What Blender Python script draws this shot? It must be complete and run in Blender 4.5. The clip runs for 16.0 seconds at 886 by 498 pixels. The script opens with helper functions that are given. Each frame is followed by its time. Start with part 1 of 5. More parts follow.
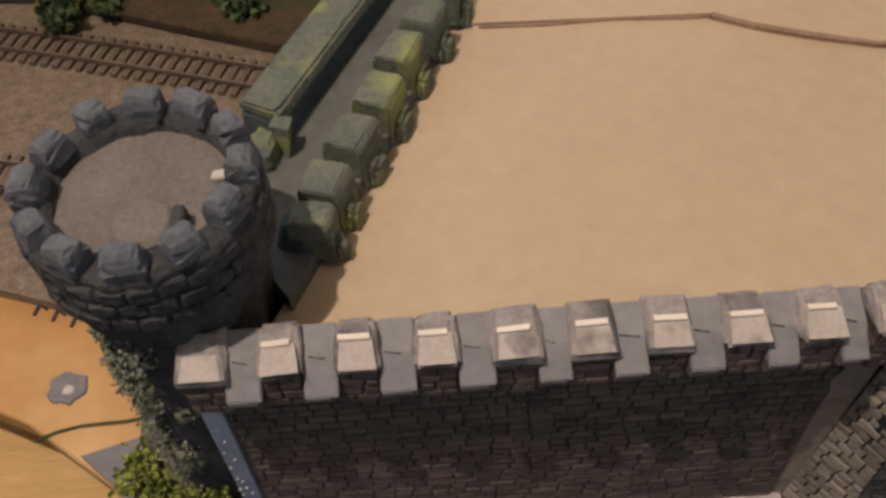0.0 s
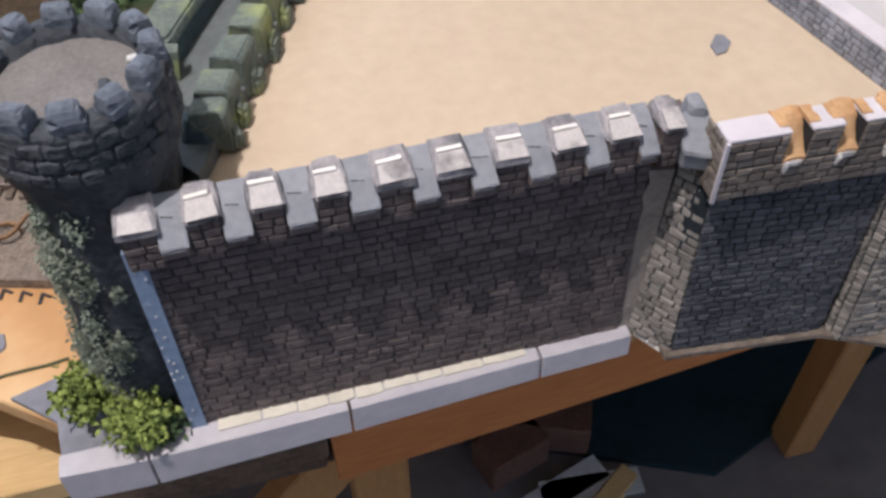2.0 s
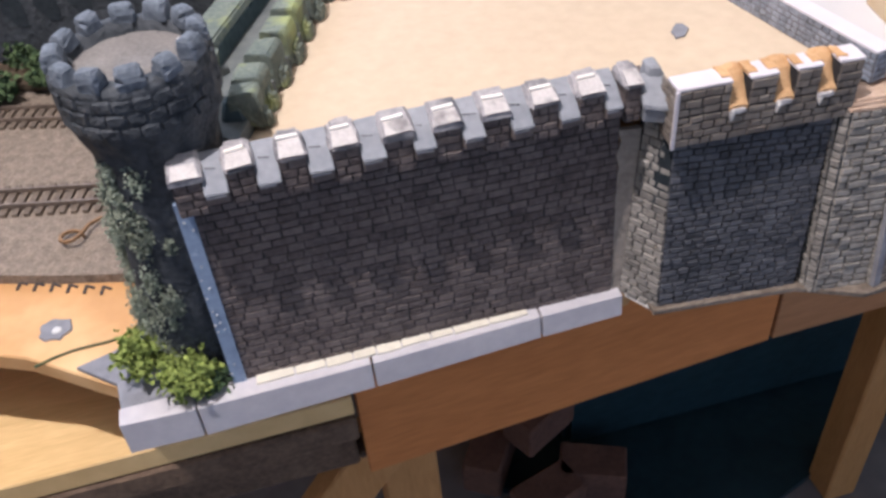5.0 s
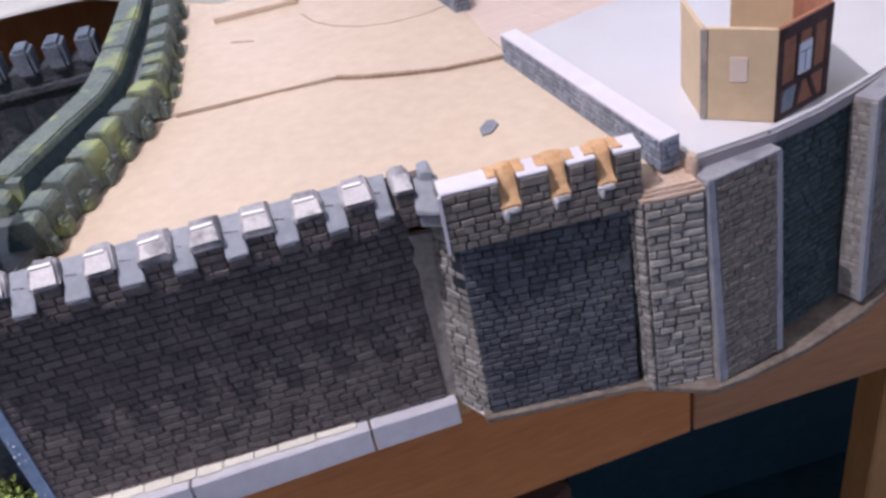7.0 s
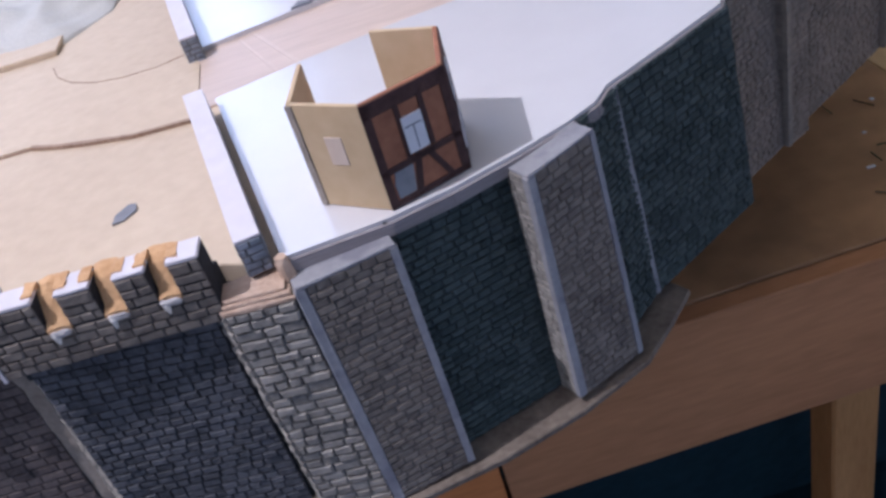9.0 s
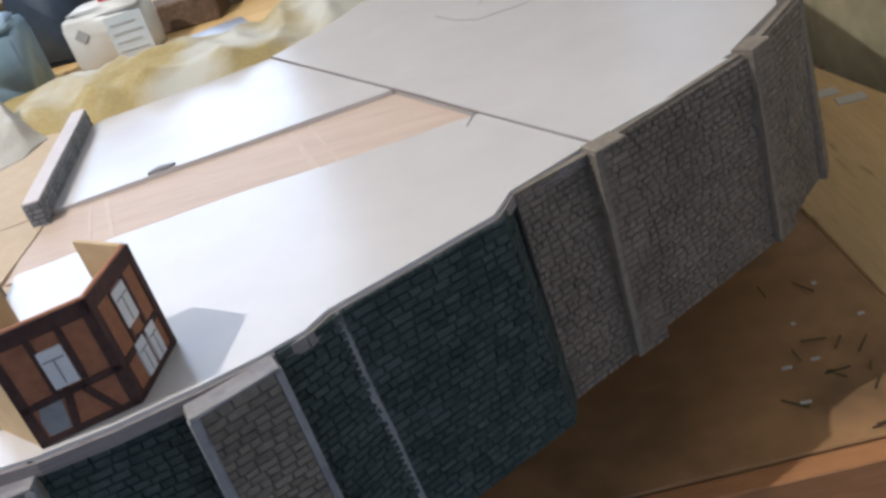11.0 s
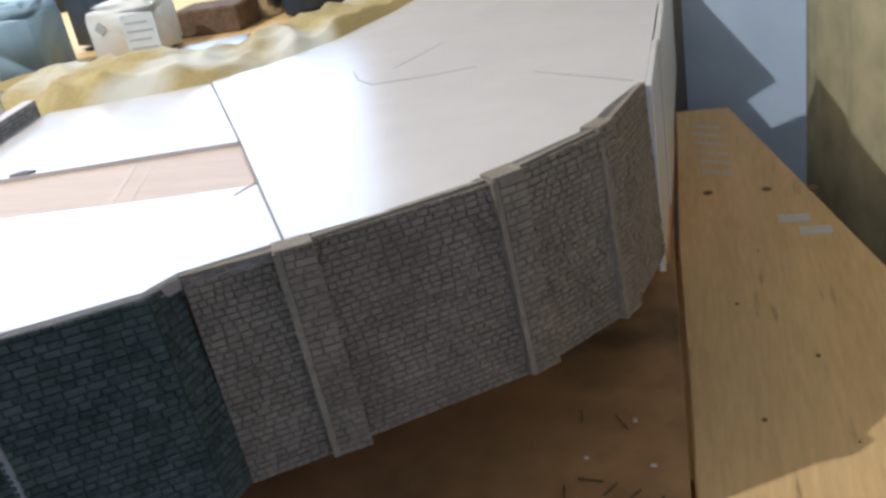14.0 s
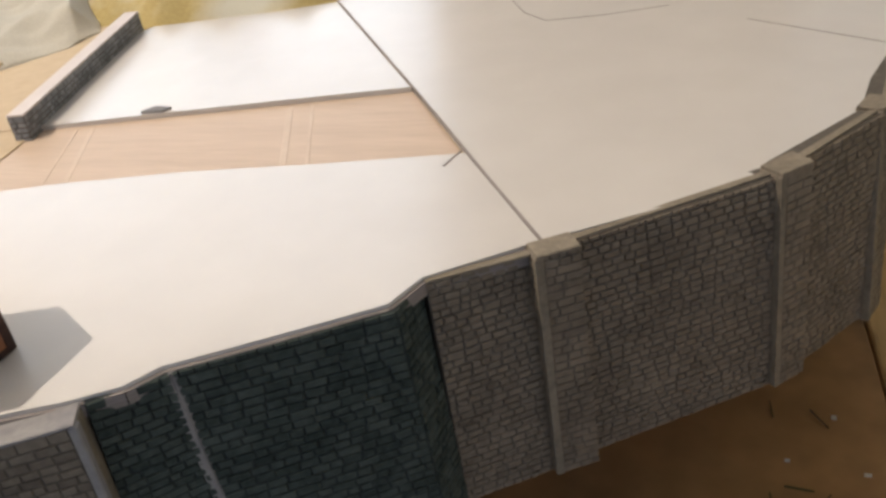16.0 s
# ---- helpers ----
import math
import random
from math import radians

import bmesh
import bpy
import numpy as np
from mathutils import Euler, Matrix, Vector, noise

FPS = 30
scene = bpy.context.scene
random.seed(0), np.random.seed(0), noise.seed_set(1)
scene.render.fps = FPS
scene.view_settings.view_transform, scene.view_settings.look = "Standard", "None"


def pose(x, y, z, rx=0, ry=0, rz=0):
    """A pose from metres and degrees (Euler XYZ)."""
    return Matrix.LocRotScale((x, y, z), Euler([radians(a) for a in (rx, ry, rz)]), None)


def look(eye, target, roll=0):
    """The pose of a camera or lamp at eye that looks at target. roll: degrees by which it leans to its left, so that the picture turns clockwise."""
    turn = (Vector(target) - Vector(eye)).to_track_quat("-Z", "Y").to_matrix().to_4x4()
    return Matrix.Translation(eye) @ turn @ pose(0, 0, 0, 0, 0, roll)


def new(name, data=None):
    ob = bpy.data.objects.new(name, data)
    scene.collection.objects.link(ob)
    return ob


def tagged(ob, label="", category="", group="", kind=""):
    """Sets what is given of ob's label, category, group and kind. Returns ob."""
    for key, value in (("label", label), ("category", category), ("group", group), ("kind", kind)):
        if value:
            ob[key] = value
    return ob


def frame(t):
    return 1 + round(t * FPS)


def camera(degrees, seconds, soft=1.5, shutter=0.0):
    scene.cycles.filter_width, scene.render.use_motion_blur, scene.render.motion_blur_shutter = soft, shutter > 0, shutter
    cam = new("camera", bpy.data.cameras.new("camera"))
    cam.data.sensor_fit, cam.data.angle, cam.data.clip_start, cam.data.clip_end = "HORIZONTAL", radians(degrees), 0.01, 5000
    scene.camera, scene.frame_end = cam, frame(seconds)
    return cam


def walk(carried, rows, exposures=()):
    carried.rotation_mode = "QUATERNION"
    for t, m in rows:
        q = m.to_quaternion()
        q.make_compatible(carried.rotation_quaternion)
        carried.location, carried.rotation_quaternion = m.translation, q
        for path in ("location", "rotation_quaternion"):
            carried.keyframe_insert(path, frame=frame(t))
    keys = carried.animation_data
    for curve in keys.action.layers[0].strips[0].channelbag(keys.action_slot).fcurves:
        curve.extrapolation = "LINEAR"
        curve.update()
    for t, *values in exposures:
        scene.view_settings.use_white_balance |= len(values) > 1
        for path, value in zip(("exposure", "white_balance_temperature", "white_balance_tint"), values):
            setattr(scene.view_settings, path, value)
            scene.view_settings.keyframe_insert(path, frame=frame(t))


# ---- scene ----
cam = camera(52.3, 16.0, 3.0)
PATH = [
    (0.0, (0.1483, -0.2881, 0.7215), (0.1613, 0.9369, -0.8595), -3.5),
    (0.5, (0.2517, -0.2877, 0.6819), (0.0977, 0.9793, -0.8581), -8.2),
    (1.0, (0.2605, -0.2994, 0.6579), (0.2255, 0.9796, -0.8801), -6.9),
    (1.5, (0.1588, -0.3725, 0.6904), (0.3388, 0.8615, -0.8726), -3.4),
    (2.0, (0.106, -0.4849, 0.7235), (0.438, 0.8051, -0.7685), -0.9),
    (2.5, (0.0533, -0.5752, 0.7531), (0.4673, 0.7598, -0.6769), -0.1),
    (3.0, (0.0194, -0.6259, 0.741), (0.4904, 0.7201, -0.661), 0.6),
    (5.5, (0.143, -0.6644, 0.7141), (0.394, 0.8276, -0.5929), -7.0),
    (6.0, (0.2108, -0.669, 0.7121), (0.4508, 0.853, -0.5639), -8.4),
    (6.5, (0.2871, -0.6844, 0.6977), (0.5021, 0.8796, -0.5303), -9.8),
    (7.0, (0.3561, -0.6868, 0.6885), (0.5431, 0.9162, -0.4915), -11.5),
    (7.5, (0.4607, -0.6717, 0.6692), (0.5967, 0.9213, -0.5318), -13.6),
    (8.0, (0.5581, -0.6445, 0.6511), (0.6711, 0.9545, -0.5439), -14.8),
    (8.5, (0.6771, -0.6147, 0.6296), (0.7261, 0.9943, -0.5564), -16.1),
    (9.0, (0.7846, -0.6112, 0.6136), (0.7736, 1.0108, -0.5554), -17.6),
    (9.5, (0.8789, -0.5989, 0.6163), (0.7379, 1.0661, -0.4827), -18.3),
    (10.0, (0.9868, -0.5918, 0.6164), (0.7818, 1.1402, -0.3616), -19.2),
    (10.2, (1.0267, -0.5848, 0.6124), (0.7927, 1.1552, -0.3446), -19.6),
    (12.5, (1.2756, -0.4009, 0.5254), (1.0596, 1.3631, -0.3916), -13.3),
    (13.0, (1.3902, -0.418, 0.5347), (1.0242, 1.335, -0.3553), -11.5),
    (13.5, (1.4895, -0.4259, 0.5317), (0.9895, 1.3031, -0.3413), -11.6),
    (14.0, (1.5519, -0.4393, 0.5538), (0.9759, 1.2817, -0.2882), -10.9),
    (14.5, (1.573, -0.4315, 0.5673), (0.975, 1.2925, -0.2507), -10.4),
    (15.0, (1.5413, -0.4048, 0.5876), (0.9913, 1.3142, -0.2754), -9.2),
    (15.5, (1.4341, -0.3612, 0.601), (0.8991, 1.2878, -0.396), -9.0),
    (16.0, (1.3013, -0.3416, 0.6076), (0.7443, 1.2624, -0.4474), -8.6),
]
U = 0.5  # plan units to metres


def look_u(eye, target, roll):
    return look([U * v for v in eye], [U * v for v in target], roll)


EXPOSURES = [(0.0, -0.85, 6900, 22), (0.5, -0.85, 5900, 20), (1.0, -0.80, 5500, 18), (2.0, 0.0, 5400, 18), (3.0, 0.32, 5450, 20), (5.5, 0.36, 5350, 20), (7.0, 0.15, 5100, 26),
             (8.5, 0.06, 4900, 26), (9.5, 0.0, 5000, 18), (10.2, 0.0, 5250, 14), (12.5, -0.18, 5650, 10), (13.0, 0.08, 5550, 10), (14.0, 0.22, 5450, 10), (15.0, 0.15, 5650, 10), (15.5, 0.02, 5950, 10), (16.0, -0.12, 6550, 12)]
walk(cam, [(t, look_u(eye, target, roll)) for t, eye, target, roll in PATH], EXPOSURES)

# ---- light ----
SUN_DIR = Vector((0.59, 0.15, -1.0)).normalized()
elev = math.asin(-SUN_DIR.z)
azim = math.atan2(-SUN_DIR.x, -SUN_DIR.y)
world = bpy.data.worlds.new("sky")
scene.world = world
world.use_nodes = True
wn = world.node_tree.nodes
sky = wn.new("ShaderNodeTexSky")
sky.sky_type, sky.sun_disc = "NISHITA", False
sky.sun_elevation, sky.sun_rotation = elev, azim
sky.air_density, sky.dust_density = 1.0, 1.5
bg = wn["Background"]
bg.inputs["Strength"].default_value = 0.12
world.node_tree.links.new(sky.outputs["Color"], bg.inputs["Color"])
# warm unseen lamp over the bench end, inferred from shadow angles, no fixture
bulb = bpy.data.lights.new("inferred_lamp", "POINT")
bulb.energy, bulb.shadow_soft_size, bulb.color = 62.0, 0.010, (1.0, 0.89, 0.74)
bulb_ob = new("inferred_lamp", bulb)
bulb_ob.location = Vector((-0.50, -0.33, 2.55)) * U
# daylight through the back window, and an added fill from the unseen front side
for nm, loc, aim, sx, sy, power, col in (
    ("window_daylight", (-0.575, 2.13, 1.15), (0.0, -1.0, -0.3), 2.1, 1.5, 7.0, (0.90, 0.95, 1.0)),
    ("front_fill", (1.0, -4.4, 0.6), (0.0, 1.0, -0.05), 2.5, 3.4, 1.9, (0.88, 0.92, 1.0)),
):
    la = bpy.data.lights.new(nm, "AREA")
    la.shape, la.size, la.size_y, la.energy, la.color = "RECTANGLE", sx * U, sy * U, power, col
    lo = new(nm, la)
    lo.matrix_world = Matrix.Translation(Vector(loc) * U) @ Vector(aim).to_track_quat("-Z", "Y").to_matrix().to_4x4()


# ---- materials ----
def material(name, c1, c2, scale=40.0, rough=0.8, bump=0.25, fine=6.0, per_object=0.0, spots=None, spot_scale=12.0,
             spot_at=0.6, metal=0.0, island=0.0, stretch=(1, 1, 1), spec=0.35, bump_dist=0.002):
    m = bpy.data.materials.new(name)
    m.use_nodes = True
    nt = m.node_tree
    n, l = nt.nodes, nt.links
    b = n["Principled BSDF"]
    b.inputs["Roughness"].default_value, b.inputs["Metallic"].default_value = rough, metal
    b.inputs["Specular IOR Level"].default_value = spec
    tc = n.new("ShaderNodeTexCoord")
    geo = n.new("ShaderNodeNewGeometry")
    mp = n.new("ShaderNodeMapping")
    mp.inputs["Scale"].default_value = stretch
    l.new(geo.outputs["Position"], mp.inputs["Vector"])
    n1 = n.new("ShaderNodeTexNoise")
    n1.inputs["Scale"].default_value, n1.inputs["Detail"].default_value = scale, 4.0
    n2 = n.new("ShaderNodeTexNoise")
    n2.inputs["Scale"].default_value, n2.inputs["Detail"].default_value = scale * fine, 3.0
    l.new(mp.outputs["Vector"], n1.inputs["Vector"])
    l.new(mp.outputs["Vector"], n2.inputs["Vector"])
    add = n.new("ShaderNodeMath")
    add.operation = "MULTIPLY_ADD"
    add.inputs[1].default_value = 0.5
    half = n.new("ShaderNodeMath")
    half.operation = "MULTIPLY"
    half.inputs[1].default_value = 0.5
    l.new(n2.outputs["Fac"], half.inputs[0])
    l.new(n1.outputs["Fac"], add.inputs[0])
    l.new(half.outputs[0], add.inputs[2])
    fac = add.outputs[0]
    if per_object or island:
        oi = n.new("ShaderNodeObjectInfo")
        rnd = n.new("ShaderNodeMath")
        rnd.operation = "MULTIPLY_ADD"
        rnd.inputs[1].default_value = per_object or island
        l.new(geo.outputs["Random Per Island"] if island else oi.outputs["Random"], rnd.inputs[0])
        sub = n.new("ShaderNodeMath")
        sub.operation = "SUBTRACT"
        sub.inputs[1].default_value = 0.5 * (per_object or island)
        l.new(fac, sub.inputs[0])
        l.new(sub.outputs[0], rnd.inputs[2])
        fac = rnd.outputs[0]
    ramp = n.new("ShaderNodeValToRGB")
    e = ramp.color_ramp.elements
    e[0].position, e[1].position = 0.3, 0.7
    e[0].color, e[1].color = (*c1, 1), (*c2, 1)
    l.new(fac, ramp.inputs["Fac"])
    col = ramp.outputs["Color"]
    if spots:
        n3 = n.new("ShaderNodeTexNoise")
        n3.inputs["Scale"].default_value, n3.inputs["Detail"].default_value = spot_scale, 5.0
        l.new(mp.outputs["Vector"], n3.inputs["Vector"])
        r3 = n.new("ShaderNodeValToRGB")
        r3.color_ramp.elements[0].position, r3.color_ramp.elements[1].position = spot_at - 0.06, spot_at + 0.06
        l.new(n3.outputs["Fac"], r3.inputs["Fac"])
        mix = n.new("ShaderNodeMix")
        mix.data_type = "RGBA"
        l.new(r3.outputs["Color"], mix.inputs["Factor"])
        l.new(col, mix.inputs["A"])
        mix.inputs["B"].default_value = (*spots, 1)
        col = mix.outputs["Result"]
    l.new(col, b.inputs["Base Color"])
    if bump:
        bu = n.new("ShaderNodeBump")
        bu.inputs["Strength"].default_value, bu.inputs["Distance"].default_value = bump, bump_dist
        l.new(fac, bu.inputs["Height"])
        l.new(bu.outputs["Normal"], b.inputs["Normal"])
    return m


STONE_BROWN = material("brown_stone_paint", (0.074, 0.058, 0.054), (0.186, 0.148, 0.130), 60, 0.8, 0.4, per_object=0.22)
STONE_BROWN_J = material("brown_stone_paint_far", (0.074, 0.058, 0.054), (0.186, 0.148, 0.130), 60, 0.8, 0.4, island=0.22)
STONE_BLUE = material("blue_grey_stone_paint", (0.023, 0.035, 0.033), (0.074, 0.092, 0.085), 60, 0.75, 0.4, per_object=0.22)
STONE_BLUE_J = material("blue_grey_stone_paint_far", (0.026, 0.039, 0.036), (0.082, 0.103, 0.094), 60, 0.75, 0.4, island=0.22)
STONE_GREY = material("grey_stone_paint", (0.050, 0.050, 0.054), (0.134, 0.131, 0.138), 60, 0.78, 0.4, per_object=0.22)
STONE_GREY_J = material("grey_stone_paint_far", (0.050, 0.050, 0.054), (0.134, 0.131, 0.138), 60, 0.78, 0.4, island=0.22)
STONE_MAUVE = material("mauve_brown_stone_paint", (0.133, 0.108, 0.088), (0.248, 0.208, 0.166), 50, 0.82, 0.4, per_object=0.25)
STONE_MAUVE_J = material("mauve_brown_stone_paint_far", (0.133, 0.108, 0.088), (0.248, 0.208, 0.166), 50, 0.82, 0.4, island=0.25)
STONE_TAUPE = material("taupe_stone_paint", (0.134, 0.107, 0.084), (0.266, 0.219, 0.171), 40, 0.55, 0.4, per_object=0.12)
STONE_TAUPE_J = material("taupe_stone_paint_far", (0.134, 0.107, 0.084), (0.266, 0.219, 0.171), 40, 0.55, 0.4, island=0.12)
# pier stone; on left faces it also carries the lamp light as colour
STONE_TAN = material("pale_tan_grey_stone_and_lit_sides", (0.19, 0.170, 0.145), (0.38, 0.340, 0.285), 60, 0.78, 0.4, per_object=0.3)
STONE_PALE = material("pale_blue_grey_stone_paint", (0.17, 0.18, 0.20), (0.32, 0.33, 0.36), 60, 0.75, 0.4, per_object=0.3)
MORTAR = material("dark_mortar_wash", (0.020, 0.019, 0.020), (0.042, 0.038, 0.038), 50, 0.9, 0.3)
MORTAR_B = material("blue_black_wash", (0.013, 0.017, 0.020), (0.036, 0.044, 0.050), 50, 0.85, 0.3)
MORTAR_T = material("brown_mortar_wash", (0.081, 0.072, 0.062), (0.136, 0.117, 0.101), 50, 0.85, 0.3)
SILL_GREY = material("smooth_grey_paint", (0.195, 0.200, 0.212), (0.310, 0.310, 0.322), 40, 0.75, 0.3)
CAP_GREY = material("patchy_pale_grey_paint", (0.21, 0.20, 0.205), (0.46, 0.42, 0.40), 70, 0.75, 0.4, spots=(0.13, 0.125, 0.13), spot_scale=45, spot_at=0.56)
CAP_LINE = material("bare_card_edge", (0.75, 0.68, 0.58), (0.85, 0.8, 0.72), 60, 0.7, 0.1)
EDGE_LILAC = material("lilac_grey_edge_paint", (0.235, 0.225, 0.236), (0.340, 0.326, 0.325), 50, 0.8, 0.2, spots=(0.2, 0.19, 0.21), spot_scale=60, spot_at=0.62)
EDGE_BLUE = material("pale_blue_card_end", (0.20, 0.26, 0.36), (0.31, 0.38, 0.49), 60, 0.6, 0.2, spots=(0.8, 0.82, 0.85), spot_scale=90, spot_at=0.68)
TORN = material("torn_brown_card", (0.10, 0.075, 0.055), (0.25, 0.20, 0.15), 50, 0.9, 0.8)
TORN_GREY = material("torn_grey_brown_edge", (0.22, 0.185, 0.15), (0.40, 0.34, 0.275), 50, 0.9, 0.8)
RAW_PALE = material("raw_pale_tan_card", (0.40, 0.27, 0.18), (0.58, 0.42, 0.30), 70, 0.85, 0.6)
CAP_FRONT = material("worn_white_and_lit_slope", (0.425, 0.383, 0.357), (0.612, 0.561, 0.518), 90, 0.7, 0.4, spots=(0.22, 0.20, 0.19), spot_scale=60, spot_at=0.62)
TAUPE_EDGE = material("pale_taupe_edge_paint", (0.165, 0.138, 0.108), (0.285, 0.243, 0.190), 60, 0.75, 0.6)
RUST = material("rusty_brown_wire", (0.16, 0.085, 0.035), (0.32, 0.18, 0.08), 90, 0.8, 0.4)
RAW_TAN = material("raw_orange_card", (0.45, 0.25, 0.105), (0.64, 0.395, 0.19), 70, 0.85, 0.5)
TOWER = material("dark_tower_stone", (0.023, 0.027, 0.031), (0.084, 0.088, 0.093), 45, 0.85, 0.9, bump_dist=0.004)
TOWER_CAP = material("tower_merlon_blue_grey", (0.062, 0.074, 0.090), (0.175, 0.194, 0.222), 70, 0.8, 0.6)
TOWER_FLOOR = material("tower_floor_grit", (0.13, 0.118, 0.108), (0.235, 0.215, 0.195), 50, 0.9, 0.8, fine=12)
MOSS = material("yellow_green_moss", (0.085, 0.105, 0.095), (0.19, 0.21, 0.160), 70, 0.95, 0.9, spots=(0.27, 0.30, 0.125), spot_scale=40, spot_at=0.58)
# darker moss copy: shade of the rampart's inner faces put into the colour
MOSS_SHADED = material("blue_green_rampart_shade", (0.046, 0.072, 0.085), (0.117, 0.156, 0.156), 40, 0.9, 0.6)
MOSS_PALE = material("pale_grey_green_moss", (0.16, 0.18, 0.13), (0.34, 0.36, 0.26), 60, 0.95, 0.4)
MOSS_DARK = material("dark_grey_green_moss", (0.144, 0.173, 0.122), (0.490, 0.533, 0.408), 80, 1.0, 1.0, bump_dist=0.005)
LEAF = material("bright_green_foam_leaf", (0.13, 0.17, 0.035), (0.36, 0.42, 0.10), 90, 0.9, 0.5, island=0.4)
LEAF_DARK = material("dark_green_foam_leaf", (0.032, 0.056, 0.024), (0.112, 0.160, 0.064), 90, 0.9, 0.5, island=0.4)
CARD = material("tan_cardboard", (0.500, 0.385, 0.259), (0.600, 0.478, 0.331), 6, 0.75, 0.05, fine=20)
CARD_EDGE = material("torn_cardboard_edge", (0.22, 0.14, 0.09), (0.40, 0.28, 0.19), 60, 0.9, 0.5)
CARD_STRIP = material("pinkish_cardboard_strip", (0.52, 0.40, 0.31), (0.64, 0.50, 0.40), 8, 0.55, 0.05, stretch=(1, 12, 1))
CREASE = material("pale_card_crease", (0.56, 0.435, 0.34), (0.66, 0.525, 0.42), 20, 0.5, 0.1)
WHITE = material("glossy_white_card", (0.560, 0.530, 0.512), (0.620, 0.590, 0.570), 5, 0.25, 0.10, spec=0.5, bump_dist=0.006)
WHITE_EDGE = material("grey_card_layers", (0.20, 0.17, 0.165), (0.36, 0.32, 0.31), 30, 0.85, 0.4, stretch=(1, 1, 30))
WHITE_PINK = material("pale_pinkish_card_top", (0.581, 0.528, 0.528), (0.669, 0.616, 0.616), 20, 0.7, 0.1)
FOAM = material("lilac_white_foam_board", (0.46, 0.43, 0.44), (0.58, 0.54, 0.53), 25, 0.7, 0.15)
BOARD_ORANGE = material("orange_brown_hardboard", (0.46, 0.24, 0.085), (0.62, 0.35, 0.14), 8, 0.7, 0.15, spots=(0.70, 0.46, 0.22), spot_scale=9, spot_at=0.62)
CREAM = material("lit_cream_ledge", (0.62, 0.56, 0.44), (0.76, 0.70, 0.56), 40, 0.75, 0.2)
GREY_PATCH = material("grey_ground_paint", (0.17, 0.17, 0.185), (0.27, 0.265, 0.28), 30, 0.85, 0.3)
WALKWAY = material("dark_grey_green_walkway", (0.095, 0.105, 0.100), (0.165, 0.175, 0.165), 30, 0.9, 0.4)
GRIT = material("grey_brown_ballast", (0.13, 0.10, 0.075), (0.32, 0.255, 0.19), 160, 0.95, 0.9, fine=4)
KNOT = material("brown_pine_knot", (0.10, 0.065, 0.035), (0.17, 0.11, 0.06), 60, 0.8, 0.2)
DIRT = material("dark_brown_scenic_earth", (0.045, 0.032, 0.02), (0.12, 0.085, 0.05), 30, 0.95, 0.8, spots=(0.05, 0.07, 0.03), spot_scale=14, spot_at=0.55)
PLY = material("pale_plywood", (0.598, 0.388, 0.154), (0.806, 0.562, 0.253), 6, 0.7, 0.1, fine=10, stretch=(1, 9, 1))
APRON = material("orange_brown_apron_board", (0.464, 0.163, 0.040), (0.659, 0.250, 0.068), 5, 0.65, 0.12, fine=9, stretch=(1, 6, 6))
APRON_BROWN = material("dull_brown_apron_board", (0.33, 0.150, 0.058), (0.48, 0.225, 0.092), 5, 0.7, 0.12, fine=9, stretch=(1, 6, 6))
APRON_DARK = material("rough_dark_board_edge", (0.07, 0.045, 0.03), (0.20, 0.13, 0.08), 40, 0.9, 0.6)
BENCH = material("brown_dirty_hardboard", (0.28, 0.152, 0.066), (0.46, 0.260, 0.118), 7, 0.6, 0.1, spots=(0.12, 0.075, 0.04), spot_scale=5, spot_at=0.6)
PLANK = material("worn_pine_plank", (0.52, 0.345, 0.160), (0.70, 0.485, 0.235), 4, 0.6, 0.08, fine=8, stretch=(9, 1, 1), spots=(0.20, 0.13, 0.07), spot_scale=9, spot_at=0.7)
TIMBER = material("orange_pine_timber", (0.396, 0.187, 0.054), (0.552, 0.286, 0.099), 8, 0.65, 0.15, stretch=(6, 6, 1))
HOUSE_TAN = material("tan_mount_card", (0.50, 0.36, 0.20), (0.60, 0.45, 0.27), 20, 0.8, 0.1)
HOUSE_BEAM = material("dark_brown_beam_paint", (0.045, 0.022, 0.018), (0.10, 0.05, 0.04), 60, 0.75, 0.4)
HOUSE_PANEL = material("red_brown_panel_paint", (0.247, 0.100, 0.052), (0.390, 0.168, 0.085), 50, 0.8, 0.3)
PINK_PAPER = material("pinkish_window_paper", (0.58, 0.46, 0.36), (0.66, 0.54, 0.43), 30, 0.75, 0.05)
HOUSE_WHITE = material("white_window_paper", (0.68, 0.66, 0.66), (0.78, 0.76, 0.76), 30, 0.7, 0.05)
CLOTH_PALE = material("pale_grey_cream_cloth", (0.44, 0.42, 0.37), (0.56, 0.53, 0.47), 20, 0.95, 0.3, fine=30)
CLOTH_YELLOW = material("yellow_ochre_dust_sheet", (0.368, 0.282, 0.116), (0.502, 0.405, 0.190), 14, 0.95, 0.3, fine=30, spots=(0.60, 0.58, 0.50), spot_scale=7, spot_at=0.58)
JUG = material("cream_white_plastic", (0.68, 0.68, 0.64), (0.76, 0.76, 0.73), 10, 0.4, 0.03)
BLUE_PLASTIC = material("dusty_blue_plastic", (0.22, 0.32, 0.40), (0.32, 0.43, 0.50), 10, 0.45, 0.05)
NAVY = material("dark_navy_plastic", (0.02, 0.03, 0.045), (0.05, 0.07, 0.10), 10, 0.45, 0.05)
RED = material("red_plastic", (0.45, 0.03, 0.04), (0.55, 0.06, 0.06), 10, 0.4, 0.02)
LABEL = material("pale_blue_label_paper", (0.55, 0.62, 0.66), (0.66, 0.72, 0.75), 20, 0.6, 0.02)
FAINT = material("faint_grey_print", (0.36, 0.37, 0.37), (0.46, 0.47, 0.47), 60, 0.7, 0.0)
